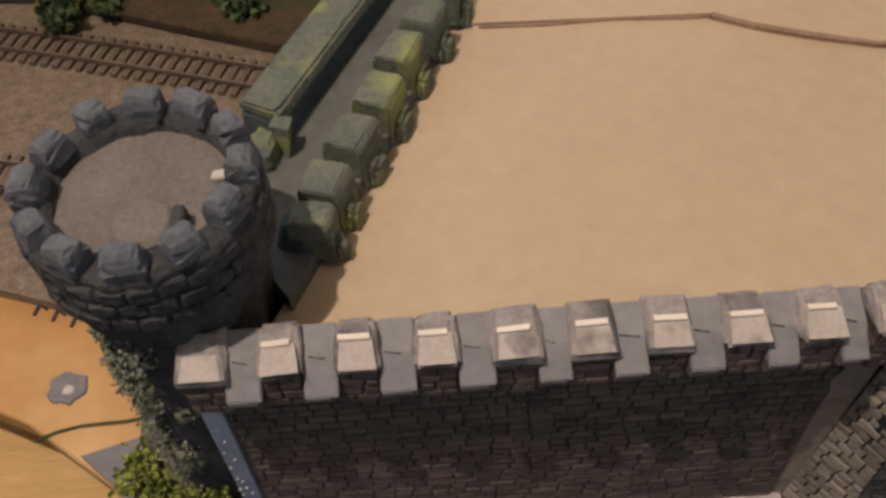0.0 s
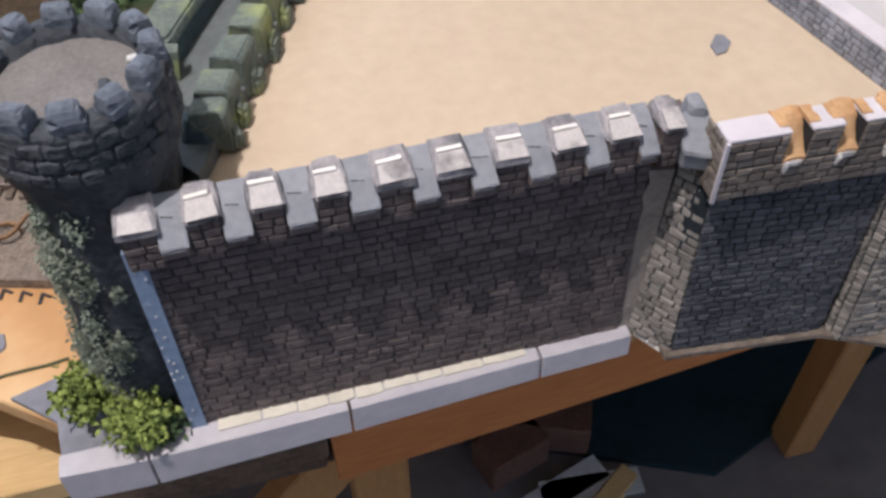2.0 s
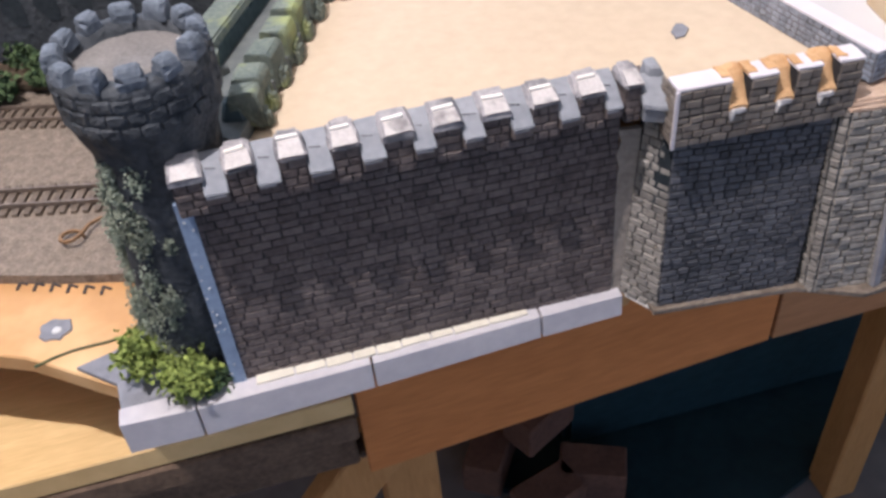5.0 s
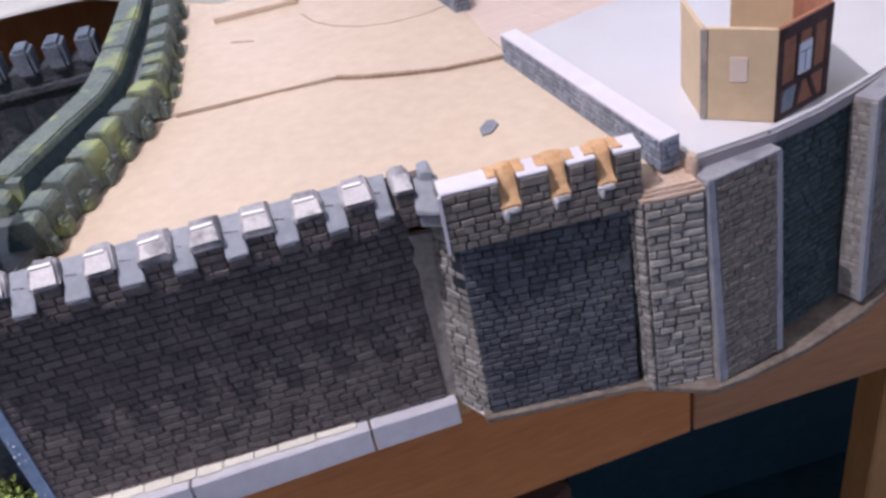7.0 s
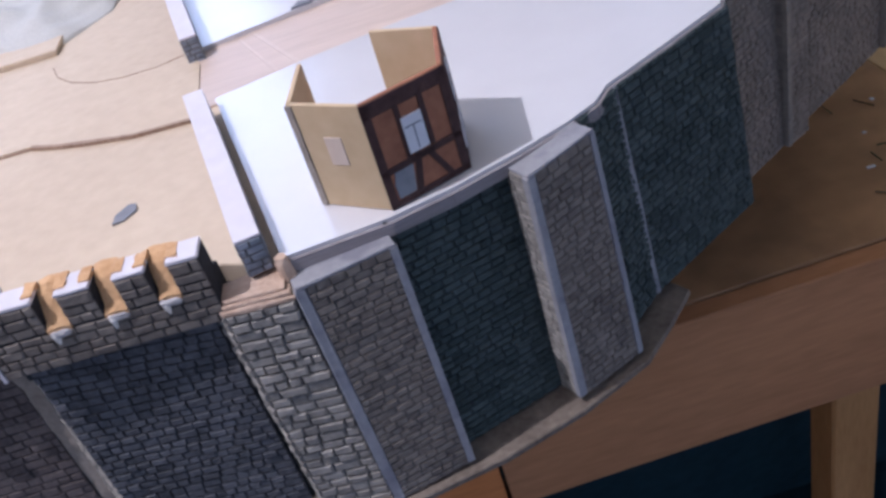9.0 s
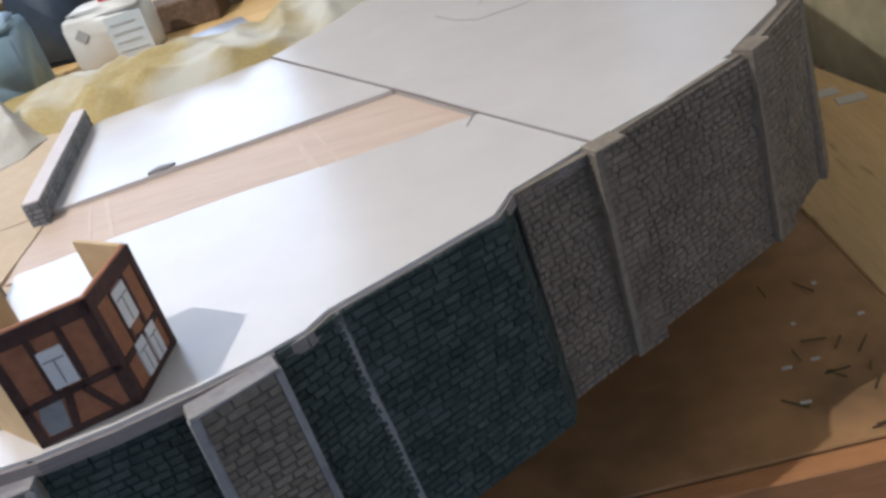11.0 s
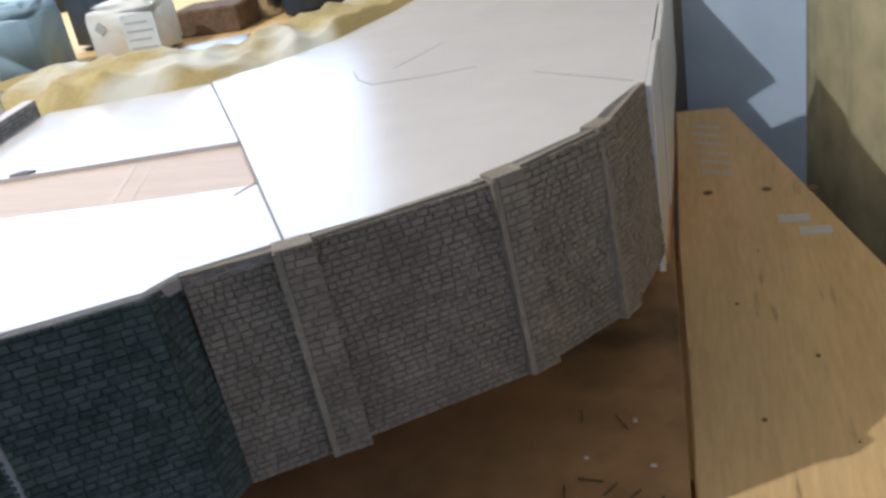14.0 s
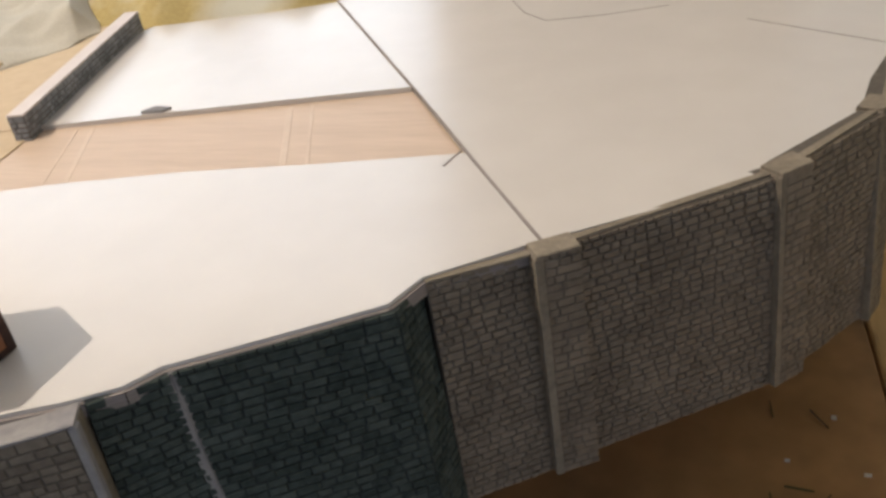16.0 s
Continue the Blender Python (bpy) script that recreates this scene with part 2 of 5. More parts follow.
INK = material("dark_ink", (0.035, 0.03, 0.03), (0.07, 0.06, 0.06), 60, 0.8, 0.0)
STEEL = material("brushed_steel", (0.45, 0.45, 0.46), (0.60, 0.60, 0.60), 30, 0.3, 0.05, metal=1.0)
RAIL = material("tarnished_rail_metal", (0.14, 0.105, 0.08), (0.26, 0.20, 0.15), 60, 0.55, 0.2, metal=0.4)
SLEEPER = material("brown_sleeper_plastic", (0.10, 0.075, 0.055), (0.19, 0.145, 0.105), 60, 0.8, 0.3)
PLASTER = material("grey_beige_plaster", (0.33, 0.32, 0.29), (0.42, 0.40, 0.36), 4, 0.9, 0.1)
WALL_BLUE = material("grey_blue_wall_paint", (0.488, 0.605, 0.780), (0.624, 0.741, 0.900), 3, 0.85, 0.05)
CONCRETE = material("grey_brown_concrete", (0.15, 0.13, 0.12), (0.24, 0.21, 0.19), 5, 0.9, 0.2)
TARP = material("dark_teal_tarpaulin", (0.008, 0.022, 0.028), (0.02, 0.045, 0.052), 8, 0.5, 0.3, bump_dist=0.01)
BRICK_RED = material("dull_red_brick", (0.10, 0.05, 0.035), (0.19, 0.095, 0.06), 20, 0.9, 0.4)
PAPER = material("off_white_paper", (0.50, 0.49, 0.46), (0.62, 0.60, 0.57), 20, 0.8, 0.05)
OLIVE = material("olive_brown_hanging_cloth", (0.30, 0.27, 0.165), (0.54, 0.48, 0.295), 5, 0.95, 0.2)
# paler stone for the left returns, light on them put into the colour
LIT_RETURN_OF = {STONE_MAUVE: STONE_TAN}
FAR_OF = {STONE_BROWN: STONE_BROWN_J, STONE_BLUE: STONE_BLUE_J, STONE_GREY: STONE_GREY_J, STONE_MAUVE: STONE_MAUVE_J, STONE_TAUPE: STONE_TAUPE_J}


# ---- builders ----
def mesh_of(name, bm, mat, smooth=False):
    bm.normal_update()
    for v in bm.verts:
        v.co *= U
    me = bpy.data.meshes.new(name)
    bm.to_mesh(me)
    bm.free()
    me.materials.append(mat)
    if smooth:
        for p in me.polygons:
            p.use_smooth = True
    return me


def thing(name, base, label, category, group="", kind=""):
    ob = new(name)
    ob.location = Vector(base) * U
    ob.empty_display_size = 0.01
    return tagged(ob, label, category, group, kind)


def hang(ob, parent):
    ob.parent = parent
    if parent.type == "EMPTY" and parent.parent is None:
        ob.matrix_parent_inverse = Matrix.Translation(-parent.location)


def part(name, bm, mat, parent=None, label="", smooth=False):
    ob = new(name, mesh_of(name, bm, mat, smooth))
    if parent is not None:
        hang(ob, parent)
    if label:
        ob["label"] = label
    return ob


def single(name, bm, mat, label, category, group="", kind="", smooth=False):
    return tagged(part(name, bm, mat, None, "", smooth), label, category, group, kind)


def bm_hull(pts):
    bm = bmesh.new()
    vs = [bm.verts.new(p) for p in pts]
    bmesh.ops.convex_hull(bm, input=vs)
    bmesh.ops.recalc_face_normals(bm, faces=bm.faces)
    return bm


def bevel(bm, w, seg=1):
    bmesh.ops.bevel(bm, geom=list(bm.edges), offset=w, segments=seg, affect="EDGES", clamp_overlap=True)
    return bm


def bm_box(lo, hi, bev=0.0, seg=1):
    bm = bmesh.new()
    bmesh.ops.create_cube(bm, size=1.0)
    lo, hi = Vector(lo), Vector(hi)
    for v in bm.verts:
        v.co = Vector([lo[i] + (v.co[i] + 0.5) * (hi[i] - lo[i]) for i in range(3)])
    return bevel(bm, bev, seg) if bev else bm


def bm_prism(poly, z0, z1, bev=0.0):
    """A flat outline (x, y), counter-clockwise, between two heights."""
    bm = bmesh.new()
    lo = [bm.verts.new((x, y, z0)) for x, y in poly]
    hi = [bm.verts.new((x, y, z1)) for x, y in poly]
    bm.faces.new(list(reversed(lo)))
    bm.faces.new(hi)
    for i in range(len(poly)):
        j = (i + 1) % len(poly)
        bm.faces.new((lo[i], lo[j], hi[j], hi[i]))
    bmesh.ops.recalc_face_normals(bm, faces=bm.faces)
    return bevel(bm, bev) if bev else bm


def bm_slab(bl, br, tr, tl, depth, bev=0.0):
    """A slab whose front is the quad, going back from it."""
    bl, br, tr, tl = (Vector(p) for p in (bl, br, tr, tl))
    n = (br - bl).cross(tl - bl).normalized()
    tr = tr - n * (tr - bl).dot(n)
    bm = bm_hull([p - n * d for p in (bl, br, tr, tl) for d in (0, depth)])
    return bevel(bm, bev) if bev else bm


def bm_bar(a, b, w, h, bev=0.0):
    a, b = Vector(a), Vector(b)
    d = (b - a).normalized()
    side = d.cross(Vector((0, 0, 1)))
    side = side.normalized() if side.length > 1e-4 else Vector((1, 0, 0))
    up = side.cross(d)
    bm = bm_hull([p + side * (sx * w / 2) + up * (sz * h / 2) for p in (a, b) for sx in (-1, 1) for sz in (-1, 1)])
    return bevel(bm, bev) if bev else bm


def bm_lathe(rings, cx, cy, seg=48, wob=0.0, cap=True):
    bm = bmesh.new()
    loops = []
    for r, z in rings:
        ring = []
        for i in range(seg):
            a = 2 * math.pi * i / seg
            p = Vector((math.cos(a), math.sin(a), 0))
            k = r + wob * noise.noise(Vector((p.x * 4, p.y * 4, z * 40)))
            ring.append(bm.verts.new((cx + p.x * k, cy + p.y * k, z)))
        loops.append(ring)
    for a, b in zip(loops, loops[1:]):
        for i in range(seg):
            j = (i + 1) % seg
            bm.faces.new((a[i], a[j], b[j], b[i]))
    if cap:
        bm.faces.new(loops[-1])
        bm.faces.new(list(reversed(loops[0])))
    bmesh.ops.recalc_face_normals(bm, faces=bm.faces)
    return bm


def roughen(bm, amp, freq, cuts=0):
    if cuts:
        bmesh.ops.subdivide_edges(bm, edges=list(bm.edges), cuts=cuts, use_grid_fill=True)
    bm.normal_update()
    for v in bm.verts:
        v.co += v.normal * (amp * noise.noise(v.co * freq))
    return bm


def unit_stone(seed, mat):
    rnd = random.Random(seed)
    j = lambda s: rnd.uniform(-s, s)
    base = [(-0.5 + j(0.03), -0.5 + j(0.05)), (0.5 + j(0.03), -0.5 + j(0.05)), (0.5 + j(0.03), 0.5 + j(0.05)), (-0.5 + j(0.03), 0.5 + j(0.05))]
    verts = [(x, y, -0.3) for x, y in base] + [(x * 0.97, y * 0.95, 0.55) for x, y in base]
    verts += [(x * 0.84 + j(0.03), y * 0.7 + j(0.04), 0.9 + j(0.12)) for x, y in base]
    faces = [(8, 9, 10, 11)]
    for r in (0, 4):
        faces += [(r + i, r + (i + 1) % 4, r + 4 + (i + 1) % 4, r + 4 + i) for i in range(4)]
    me = bpy.data.meshes.new("stone")
    me.from_pydata(verts, [], faces)
    me.materials.append(mat)
    return me


STONES = {}


def stones(parent, quad, mat, course=0.0072, ratio=1.9, depth=0.0016, limit=300, seed=1, gap=0.0011, name="stone"):
    """Courses of proud stones over a quad (bl, br, tr, tl): the upper ones singly, the rest in one mesh."""
    rnd = random.Random(seed)
    bl, br, tr, tl = (Vector(p) for p in quad)
    if mat not in STONES:
        STONES[mat] = [unit_stone(900 + i, mat) for i in range(10)]
    n = (br - bl).cross(tl - bl).normalized()
    tr = tr - n * (tr - bl).dot(n)
    height = ((tl - bl).length + (tr - br).length) / 2
    rows, v = [], 0.0
    while v < height - course * 0.4:
        hc = course * rnd.uniform(0.9, 1.12)
        if height - v - hc < course * 0.5:
            hc = height - v
        rows.append((v, hc))
        v += hc
    cells = []
    for v, hc in reversed(rows):
        f = (v + hc / 2) / height
        a, b = bl.lerp(tl, f), br.lerp(tr, f)
        width, s = (b - a).length, 0.0
        ux = (b - a).normalized()
        up = n.cross(ux)
        first = True
        while s < width - 1e-5:
            w = hc * ratio * rnd.uniform(0.7, 1.4) * (0.55 if first and rnd.random() < 0.5 else 1.0)
            first = False
            if width - s - w < hc * 0.7:
                w = width - s
            c = a + ux * (s + w / 2)
            cells.append((c, ux, up, max(w - gap, 0.001), max(hc - gap, 0.001), depth * rnd.uniform(0.6, 1.3), rnd.randrange(10), rnd.uniform(-0.018, 0.018)))
            s += w
    verts, faces = [], []
    for i, (c, ux, up, w, hh, d, k, tilt) in enumerate(cells):
        q = Matrix((ux, up, n)).transposed().to_4x4()
        m = Matrix.Translation(c * U) @ q @ pose(0, 0, 0, 0, 0, math.degrees(tilt)) @ Matrix.Diagonal((w * U, hh * U, d * U, 1))
        if i < limit:
            ob = new(name, STONES[mat][k])
            hang(ob, parent)
            ob.matrix_basis = m
        else:
            me, o = STONES[mat][k], len(verts)
            verts += [m @ p.co for p in me.vertices]
            faces += [[o + j for j in p.vertices] for p in me.polygons]
    if verts:
        me = bpy.data.meshes.new("stonework")
        me.from_pydata(verts, [], faces)
        me.materials.append(FAR_OF.get(mat, mat))
        ob = new("stonework", me)
        hang(ob, parent)
        ob["kind"] = "stuff"


def leaf_clump(parent, centre, radius, count, mat, name="leaves", size=0.006, seed=1, squash=1.0):
    rnd = random.Random(seed)
    verts, faces = [], []
    for i in range(count):
        d = Vector((rnd.gauss(0, 1), rnd.gauss(0, 1), rnd.gauss(0, 1))).normalized()
        r = radius * rnd.uniform(0.45, 1.0) * (0.8 + 0.5 * noise.noise(d * 2 + Vector((seed, 0, 0))))
        c = Vector(centre) + Vector((d.x * r, d.y * r, d.z * r * squash))
        q = Euler((rnd.uniform(0, 6), rnd.uniform(0, 6), rnd.uniform(0, 6))).to_matrix()
        s = size * rnd.uniform(0.6, 1.4)
        o = len(verts)
        for p in ((-1, -0.5, 0), (0.2, -0.9, 0.3), (1, 0.1, 0), (0.1, 0.8, -0.3), (0, 0, 0.7)):
            verts.append((c + q @ (Vector(p) * s * 0.6)) * U)
        faces += [(o, o + 1, o + 4), (o + 1, o + 2, o + 4), (o + 2, o + 3, o + 4), (o + 3, o, o + 4)]
    me = bpy.data.meshes.new(name)
    me.from_pydata(verts, [], faces)
    me.materials.append(mat)
    ob = new(name, me)
    if parent is not None:
        hang(ob, parent)
    return ob


# ---- the room ----
X0, X1, Y0, Y1, ZF, ZC = -4.0, 2.7, -4.6, 2.25, -1.75, 3.2
single("floor", bm_box((X0, Y0, ZF - 0.2), (X1, Y1, ZF)), CONCRETE, "grey-brown bare concrete floor under the bench", "floor", kind="structure")
room = thing("wall_back", (0, Y1, ZF), "grey plaster back wall with a wide window opening", "wall", kind="structure")
for lo, hi in (((X0, Y1, ZF), (X1, Y1 + 0.2, 0.35)), ((X0, Y1, 0.35), (-1.7, Y1 + 0.2, ZC)), ((0.55, Y1, 0.35), (X1, Y1 + 0.2, ZC)), ((-1.7, Y1, 2.0), (0.55, Y1 + 0.2, ZC))):
    part("wall_piece", bm_box(lo, hi), PLASTER, room)
win = thing("window_1", (-0.6, Y1, 0.35), "white-framed window full of bright daylight", "window", kind="structure")
for lo, hi in (((-1.7, Y1 + 0.05, 0.35), (0.55, Y1 + 0.13, 0.43)), ((-1.7, Y1 + 0.05, 1.92), (0.55, Y1 + 0.13, 2.0)), ((-1.7, Y1 + 0.05, 0.43), (-1.62, Y1 + 0.13, 1.92)),
               ((0.47, Y1 + 0.05, 0.43), (0.55, Y1 + 0.13, 1.92)), ((-0.63, Y1 + 0.05, 0.43), (-0.55, Y1 + 0.13, 1.92))):
    part("window_frame", bm_box(lo, hi, 0.01), HOUSE_WHITE, win)
part("window_sill", bm_box((-1.8, Y1 - 0.15, 0.30), (0.65, Y1 - 0.002, 0.35), 0.01), HOUSE_WHITE, win)
single("wall_left", bm_box((X0 - 0.2, Y0, ZF), (X0, Y1, ZC)), PLASTER, "plain plaster side wall", "wall", kind="structure")
single("wall_right", bm_box((X1, Y0, ZF), (X1 + 0.2, Y1, ZC)), WALL_BLUE, "grey-blue painted side wall beside the bench", "wall", kind="structure")
# unseen front wall; its gap is added to admit the fill
front = thing("wall_front", (0, Y0, ZF), "unseen plaster wall with a wide gap for fill light", "wall", kind="structure")
for lo, hi in (((X0, Y0 - 0.2, ZF), (-3.2, Y0, ZC)), ((2.3, Y0 - 0.2, ZF), (X1, Y0, ZC)), ((-3.2, Y0 - 0.2, 2.5), (2.3, Y0, ZC))):
    part("wall_piece", bm_box(lo, hi), PLASTER, front)
single("ceiling", bm_box((X0, Y0, ZC), (X1, Y1, ZC + 0.2)), PLASTER, "pale plaster ceiling", "ceiling", kind="structure")
single("ground", bm_box((-400, -400, ZF - 1.2), (400, 400, ZF - 0.4)), CONCRETE, "plain ground outside the room", "ground", kind="structure")

# ---- the bench ----
BZ = -0.15
bench = thing("workbench", (0.7, 0.5, ZF), "long wooden workbench with a brown hardboard top", "workbench")
part("bench_top", bm_prism([(0.11, 0.132), (0.764, 0.182), (1.521, 0.202), (1.502, 0.62), (1.487, 0.95), (1.475, 1.55), (0.11, 1.55)], BZ - 0.03, BZ, 0.002), BENCH, bench, "dirty brown hardboard top")
part("side_top", bm_prism([(-1.3, 0.06), (0.105, 0.075), (0.105, 1.55), (-1.3, 1.55)], BZ - 0.055, BZ - 0.02, 0.002), PLY, bench, "pale sunlit plywood top")
part("front_edge", bm_box((-1.3, 0.068, -0.25), (0.105, 0.10, -0.207), 0.004), APRON_DARK, bench, "rough dark edge")
part("apron", bevel(bm_prism([(0.11, 0.102), (0.762, 0.152), (0.762, 0.18), (0.11, 0.13)], -0.375, -0.15), 0.002), APRON, bench, "orange-brown front board")
part("apron", bevel(bm_prism([(0.767, 0.152), (1.62, 0.172), (1.62, 0.20), (0.767, 0.18)], -0.375, -0.15), 0.002), APRON_BROWN, bench, "dull brown front board")
part("rail", bm_prism([(0.1, 0.14), (1.62, 0.205), (1.62, 0.24), (0.1, 0.18)], -0.39, -0.377, 0.003), APRON_DARK, bench)
part("rail", bm_box((-1.3, 0.14, -0.40), (0.1, 0.19, -0.26), 0.004), APRON_DARK, bench)
for lx, ly in ((1.48, 0.60), (0.18, 0.30), (-1.1, 0.30), (1.44, 1.4), (-1.1, 1.4)):
    part("leg", bm_box((lx - 0.05, ly - 0.05, ZF), (lx + 0.05, ly + 0.05, -0.378), 0.006), TIMBER, bench)
part("brace", bm_bar((0.16, 0.20, -0.40), (-0.12, 0.20, -0.80), 0.05, 0.09, 0.004), TIMBER, bench, "short diagonal pine brace")
plank = single("bench_plank", bm_prism([(1.548, -0.4), (2.05, -0.4), (1.82, 0.80), (1.60, 1.70), (1.478, 1.70), (1.494, 0.95), (1.509, 0.62)], BZ - 0.05, BZ - 0.008, 0.003), PLANK,
               "worn pale pine plank with knots and scuffs beside the bench top", "plank")
for x, y, kr in ((1.545, 1.20, 0.009), (1.65, 1.20, 0.009), (1.73, 1.195, 0.01), (1.676, 0.639, 0.0035), (1.60, 0.50, 0.0035), (1.74, 0.42, 0.004), (1.58, 0.78, 0.003), (1.70, 0.46, 0.002), (1.62, 0.95, 0.002)):
    part("knot", bm_lathe([(kr, BZ - 0.012), (kr, BZ - 0.0073)], x, y, 12), KNOT, plank, "dark knot")
for i in range(6):
    y = 1.30 + 0.055 * i
    part("scuff", bm_hull([(1.515 + 0.004 * (5 - i), y, BZ - 0.0095), (1.575 + 0.004 * (5 - i), y - 0.03, BZ - 0.0095), (1.575 + 0.004 * (5 - i), y - 0.012, BZ - 0.006), (1.515 + 0.004 * (5 - i), y + 0.016, BZ - 0.006)]), PAPER, plank, "white paint scuff")
for x, y in ((1.66, 1.05), (1.69, 1.0)):
    part("scuff", bm_box((x, y, BZ - 0.01), (x + 0.05, y + 0.03, BZ - 0.006)), PAPER, plank, "white paint scuff")
rnd = random.Random(5)
for i in range(16):
    x, y, a = rnd.gauss(1.41, 0.045), max(0.21, rnd.gauss(0.33, 0.06)), rnd.uniform(0, 3.14)
    ln = rnd.uniform(0.010, 0.032)
    single("twig", bm_bar((x, y, BZ + 0.002), (x + ln * math.cos(a), y + ln * math.sin(a), BZ + 0.004), 0.0013, 0.0015), DIRT, "thin dark twig lying on the brown bench top", "twig", "twigs on the bench")
for i in range(7):
    x, y, a = rnd.uniform(1.34, 1.48), rnd.uniform(0.22, 0.55), rnd.uniform(0, 90)
    single("paper_scrap", bm_box((x, y, BZ), (x + rnd.uniform(0.005, 0.012), y + rnd.uniform(0.003, 0.006), BZ + 0.002)), PAPER, "tiny white card offcut on the bench top", "offcut", "offcuts on the bench")

# blue board and olive cloth beyond the plank
single("blue_board", bm_hull([(x, y, z) for x, y in ((1.50, 2.02), (1.50, 2.06), (1.80, 1.90), (1.80, 1.94)) for z in (ZF, 1.6)]),
       WALL_BLUE, "grey-blue painted board standing behind the plank", "board")
bm = bmesh.new()
prev = None
for k in range(60):
    f = k / 59
    x, y = 1.79 + 0.48 * f * f + 0.06 * f, 1.89 - 1.71 * f
    fold = 0.025 * math.sin(f * 40) * (0.4 + 0.6 * f)
    cur = [bm.verts.new((x + fold * (1 - 0.4 * z), y, -0.9 + 2.5 * z)) for z in (0.0, 0.25, 0.5, 0.75, 1.0)]
    if prev:
        for q in range(4):
            bm.faces.new((prev[q], cur[q], cur[q + 1], prev[q + 1]))
    prev = cur
oc = single("hanging_cloth", bm, OLIVE, "olive-brown cloth hanging in folds beside the plank", "cloth", smooth=True)
oc.modifiers.new("thickness", "SOLIDIFY").thickness = 0.002

# ---- the baseboard under the castle ----
base = thing("baseboard", (0.4, 0.4, BZ), "layout baseboard of orange-brown hardboard on blocks", "baseboard")
part("board", bm_prism([(-1.2, 0.30), (-0.42, 0.20), (-0.235, 0.112), (-0.135, 0.036), (-0.128, -0.024), (0.43, -0.006), (0.46, 0.02), (0.9, 0.05), (0.98, 0.16), (1.12, 0.30),
                        (1.30, 0.42), (1.38, 0.55), (1.40, 1.0), (-1.2, 1.3)], -0.036, -0.012, 0.002), BOARD_ORANGE, base)
for x, y in ((-0.8, 0.5), (-0.1, 0.35), (0.6, 0.4), (1.2, 0.6), (0.6, 1.0)):
    part("block", bm_box((x - 0.05, y - 0.05, BZ - 0.022 if x < 0.1 else BZ), (x + 0.05, y + 0.05, -0.036), 0.003), TIMBER, base)
part("grey_apron", bm_prism([(-0.178, 0.074), (-0.134, 0.035), (-0.127, -0.024), (0.0, -0.014), (0.0, 0.07), (-0.09, 0.11), (-0.13, 0.088)], -0.012, -0.006, 0.001), GREY_PATCH, base, "grey painted patch round the foot of the tower")
part("grey_spot", bm_lathe([(0.018, -0.012), (0.017, -0.0095)], -0.205, 0.146, 20, 0.006), GREY_PATCH, base)
part("white_spot", bm_lathe([(0.006, -0.0095), (0.005, -0.008)], -0.203, 0.143, 12, 0.002), PAPER, base)
# a wavy pencilled line and illegible handwriting, as plain bars
pts = [(-0.225 + 0.02 * i, 0.094 + 0.004 * i + 0.004 * math.sin(i)) for i in range(6)]
for (xa, ya), (xb, yb) in zip(pts, pts[1:]):
    part("pencil_line", bm_bar((xa, ya, -0.0113), (xb, yb, -0.0113), 0.003, 0.002), DIRT, base)
for k in range(6):
    x, y = -0.255 + 0.02 * k, 0.232 - 0.0085 * k
    part("lettering", bm_bar((x, y, -0.0113), (x + 0.003, y + 0.014, -0.0113), 0.0035, 0.002), INK, base, "dark hand-written mark")
    part("lettering", bm_bar((x + 0.004, y + 0.012, -0.0113), (x + 0.012, y + 0.006, -0.0113), 0.003, 0.002), INK, base, "dark hand-written mark")
# ballast bed, tracks and scenic earth behind the tower
bm = bm_prism([(-0.9, 0.36), (-0.30, 0.26), (-0.20, 0.225), (-0.10, 0.195), (0.0, 0.15), (0.06, 0.30), (0.1, 0.9), (-0.9, 0.9)], -0.012, 0.002)
single("ballast", roughen(bm, 0.002, 60), GRIT, "grey-brown gritty ballast round the railway tracks", "ballast", kind="structure")
single("earth_bank", roughen(bm_prism([(-0.9, 0.78), (-0.35, 0.72), (-0.12, 0.62), (0.06, 0.55), (0.10, 0.95), (-0.9, 1.0)], 0.002, 0.022, 0.004), 0.006, 30), DIRT,
       "dark brown scenic earth with green tufts", "earth", kind="structure")


curl = thing("wire_curl", (-0.186, 0.285, 0.002), "small rusty brown wire curl on the ballast", "wire")
cp = [(-0.186 + 0.014 * math.cos(k * 0.7), 0.285 + 0.014 * math.sin(k * 0.7), 0.006 + 0.0012 * k) for k in range(9)] + [(-0.165, 0.30, 0.012), (-0.150, 0.315, 0.008)]
for p, q in zip(cp, cp[1:]):
    part("wire", bm_bar(p, q, 0.0035, 0.0035), RUST, curl)


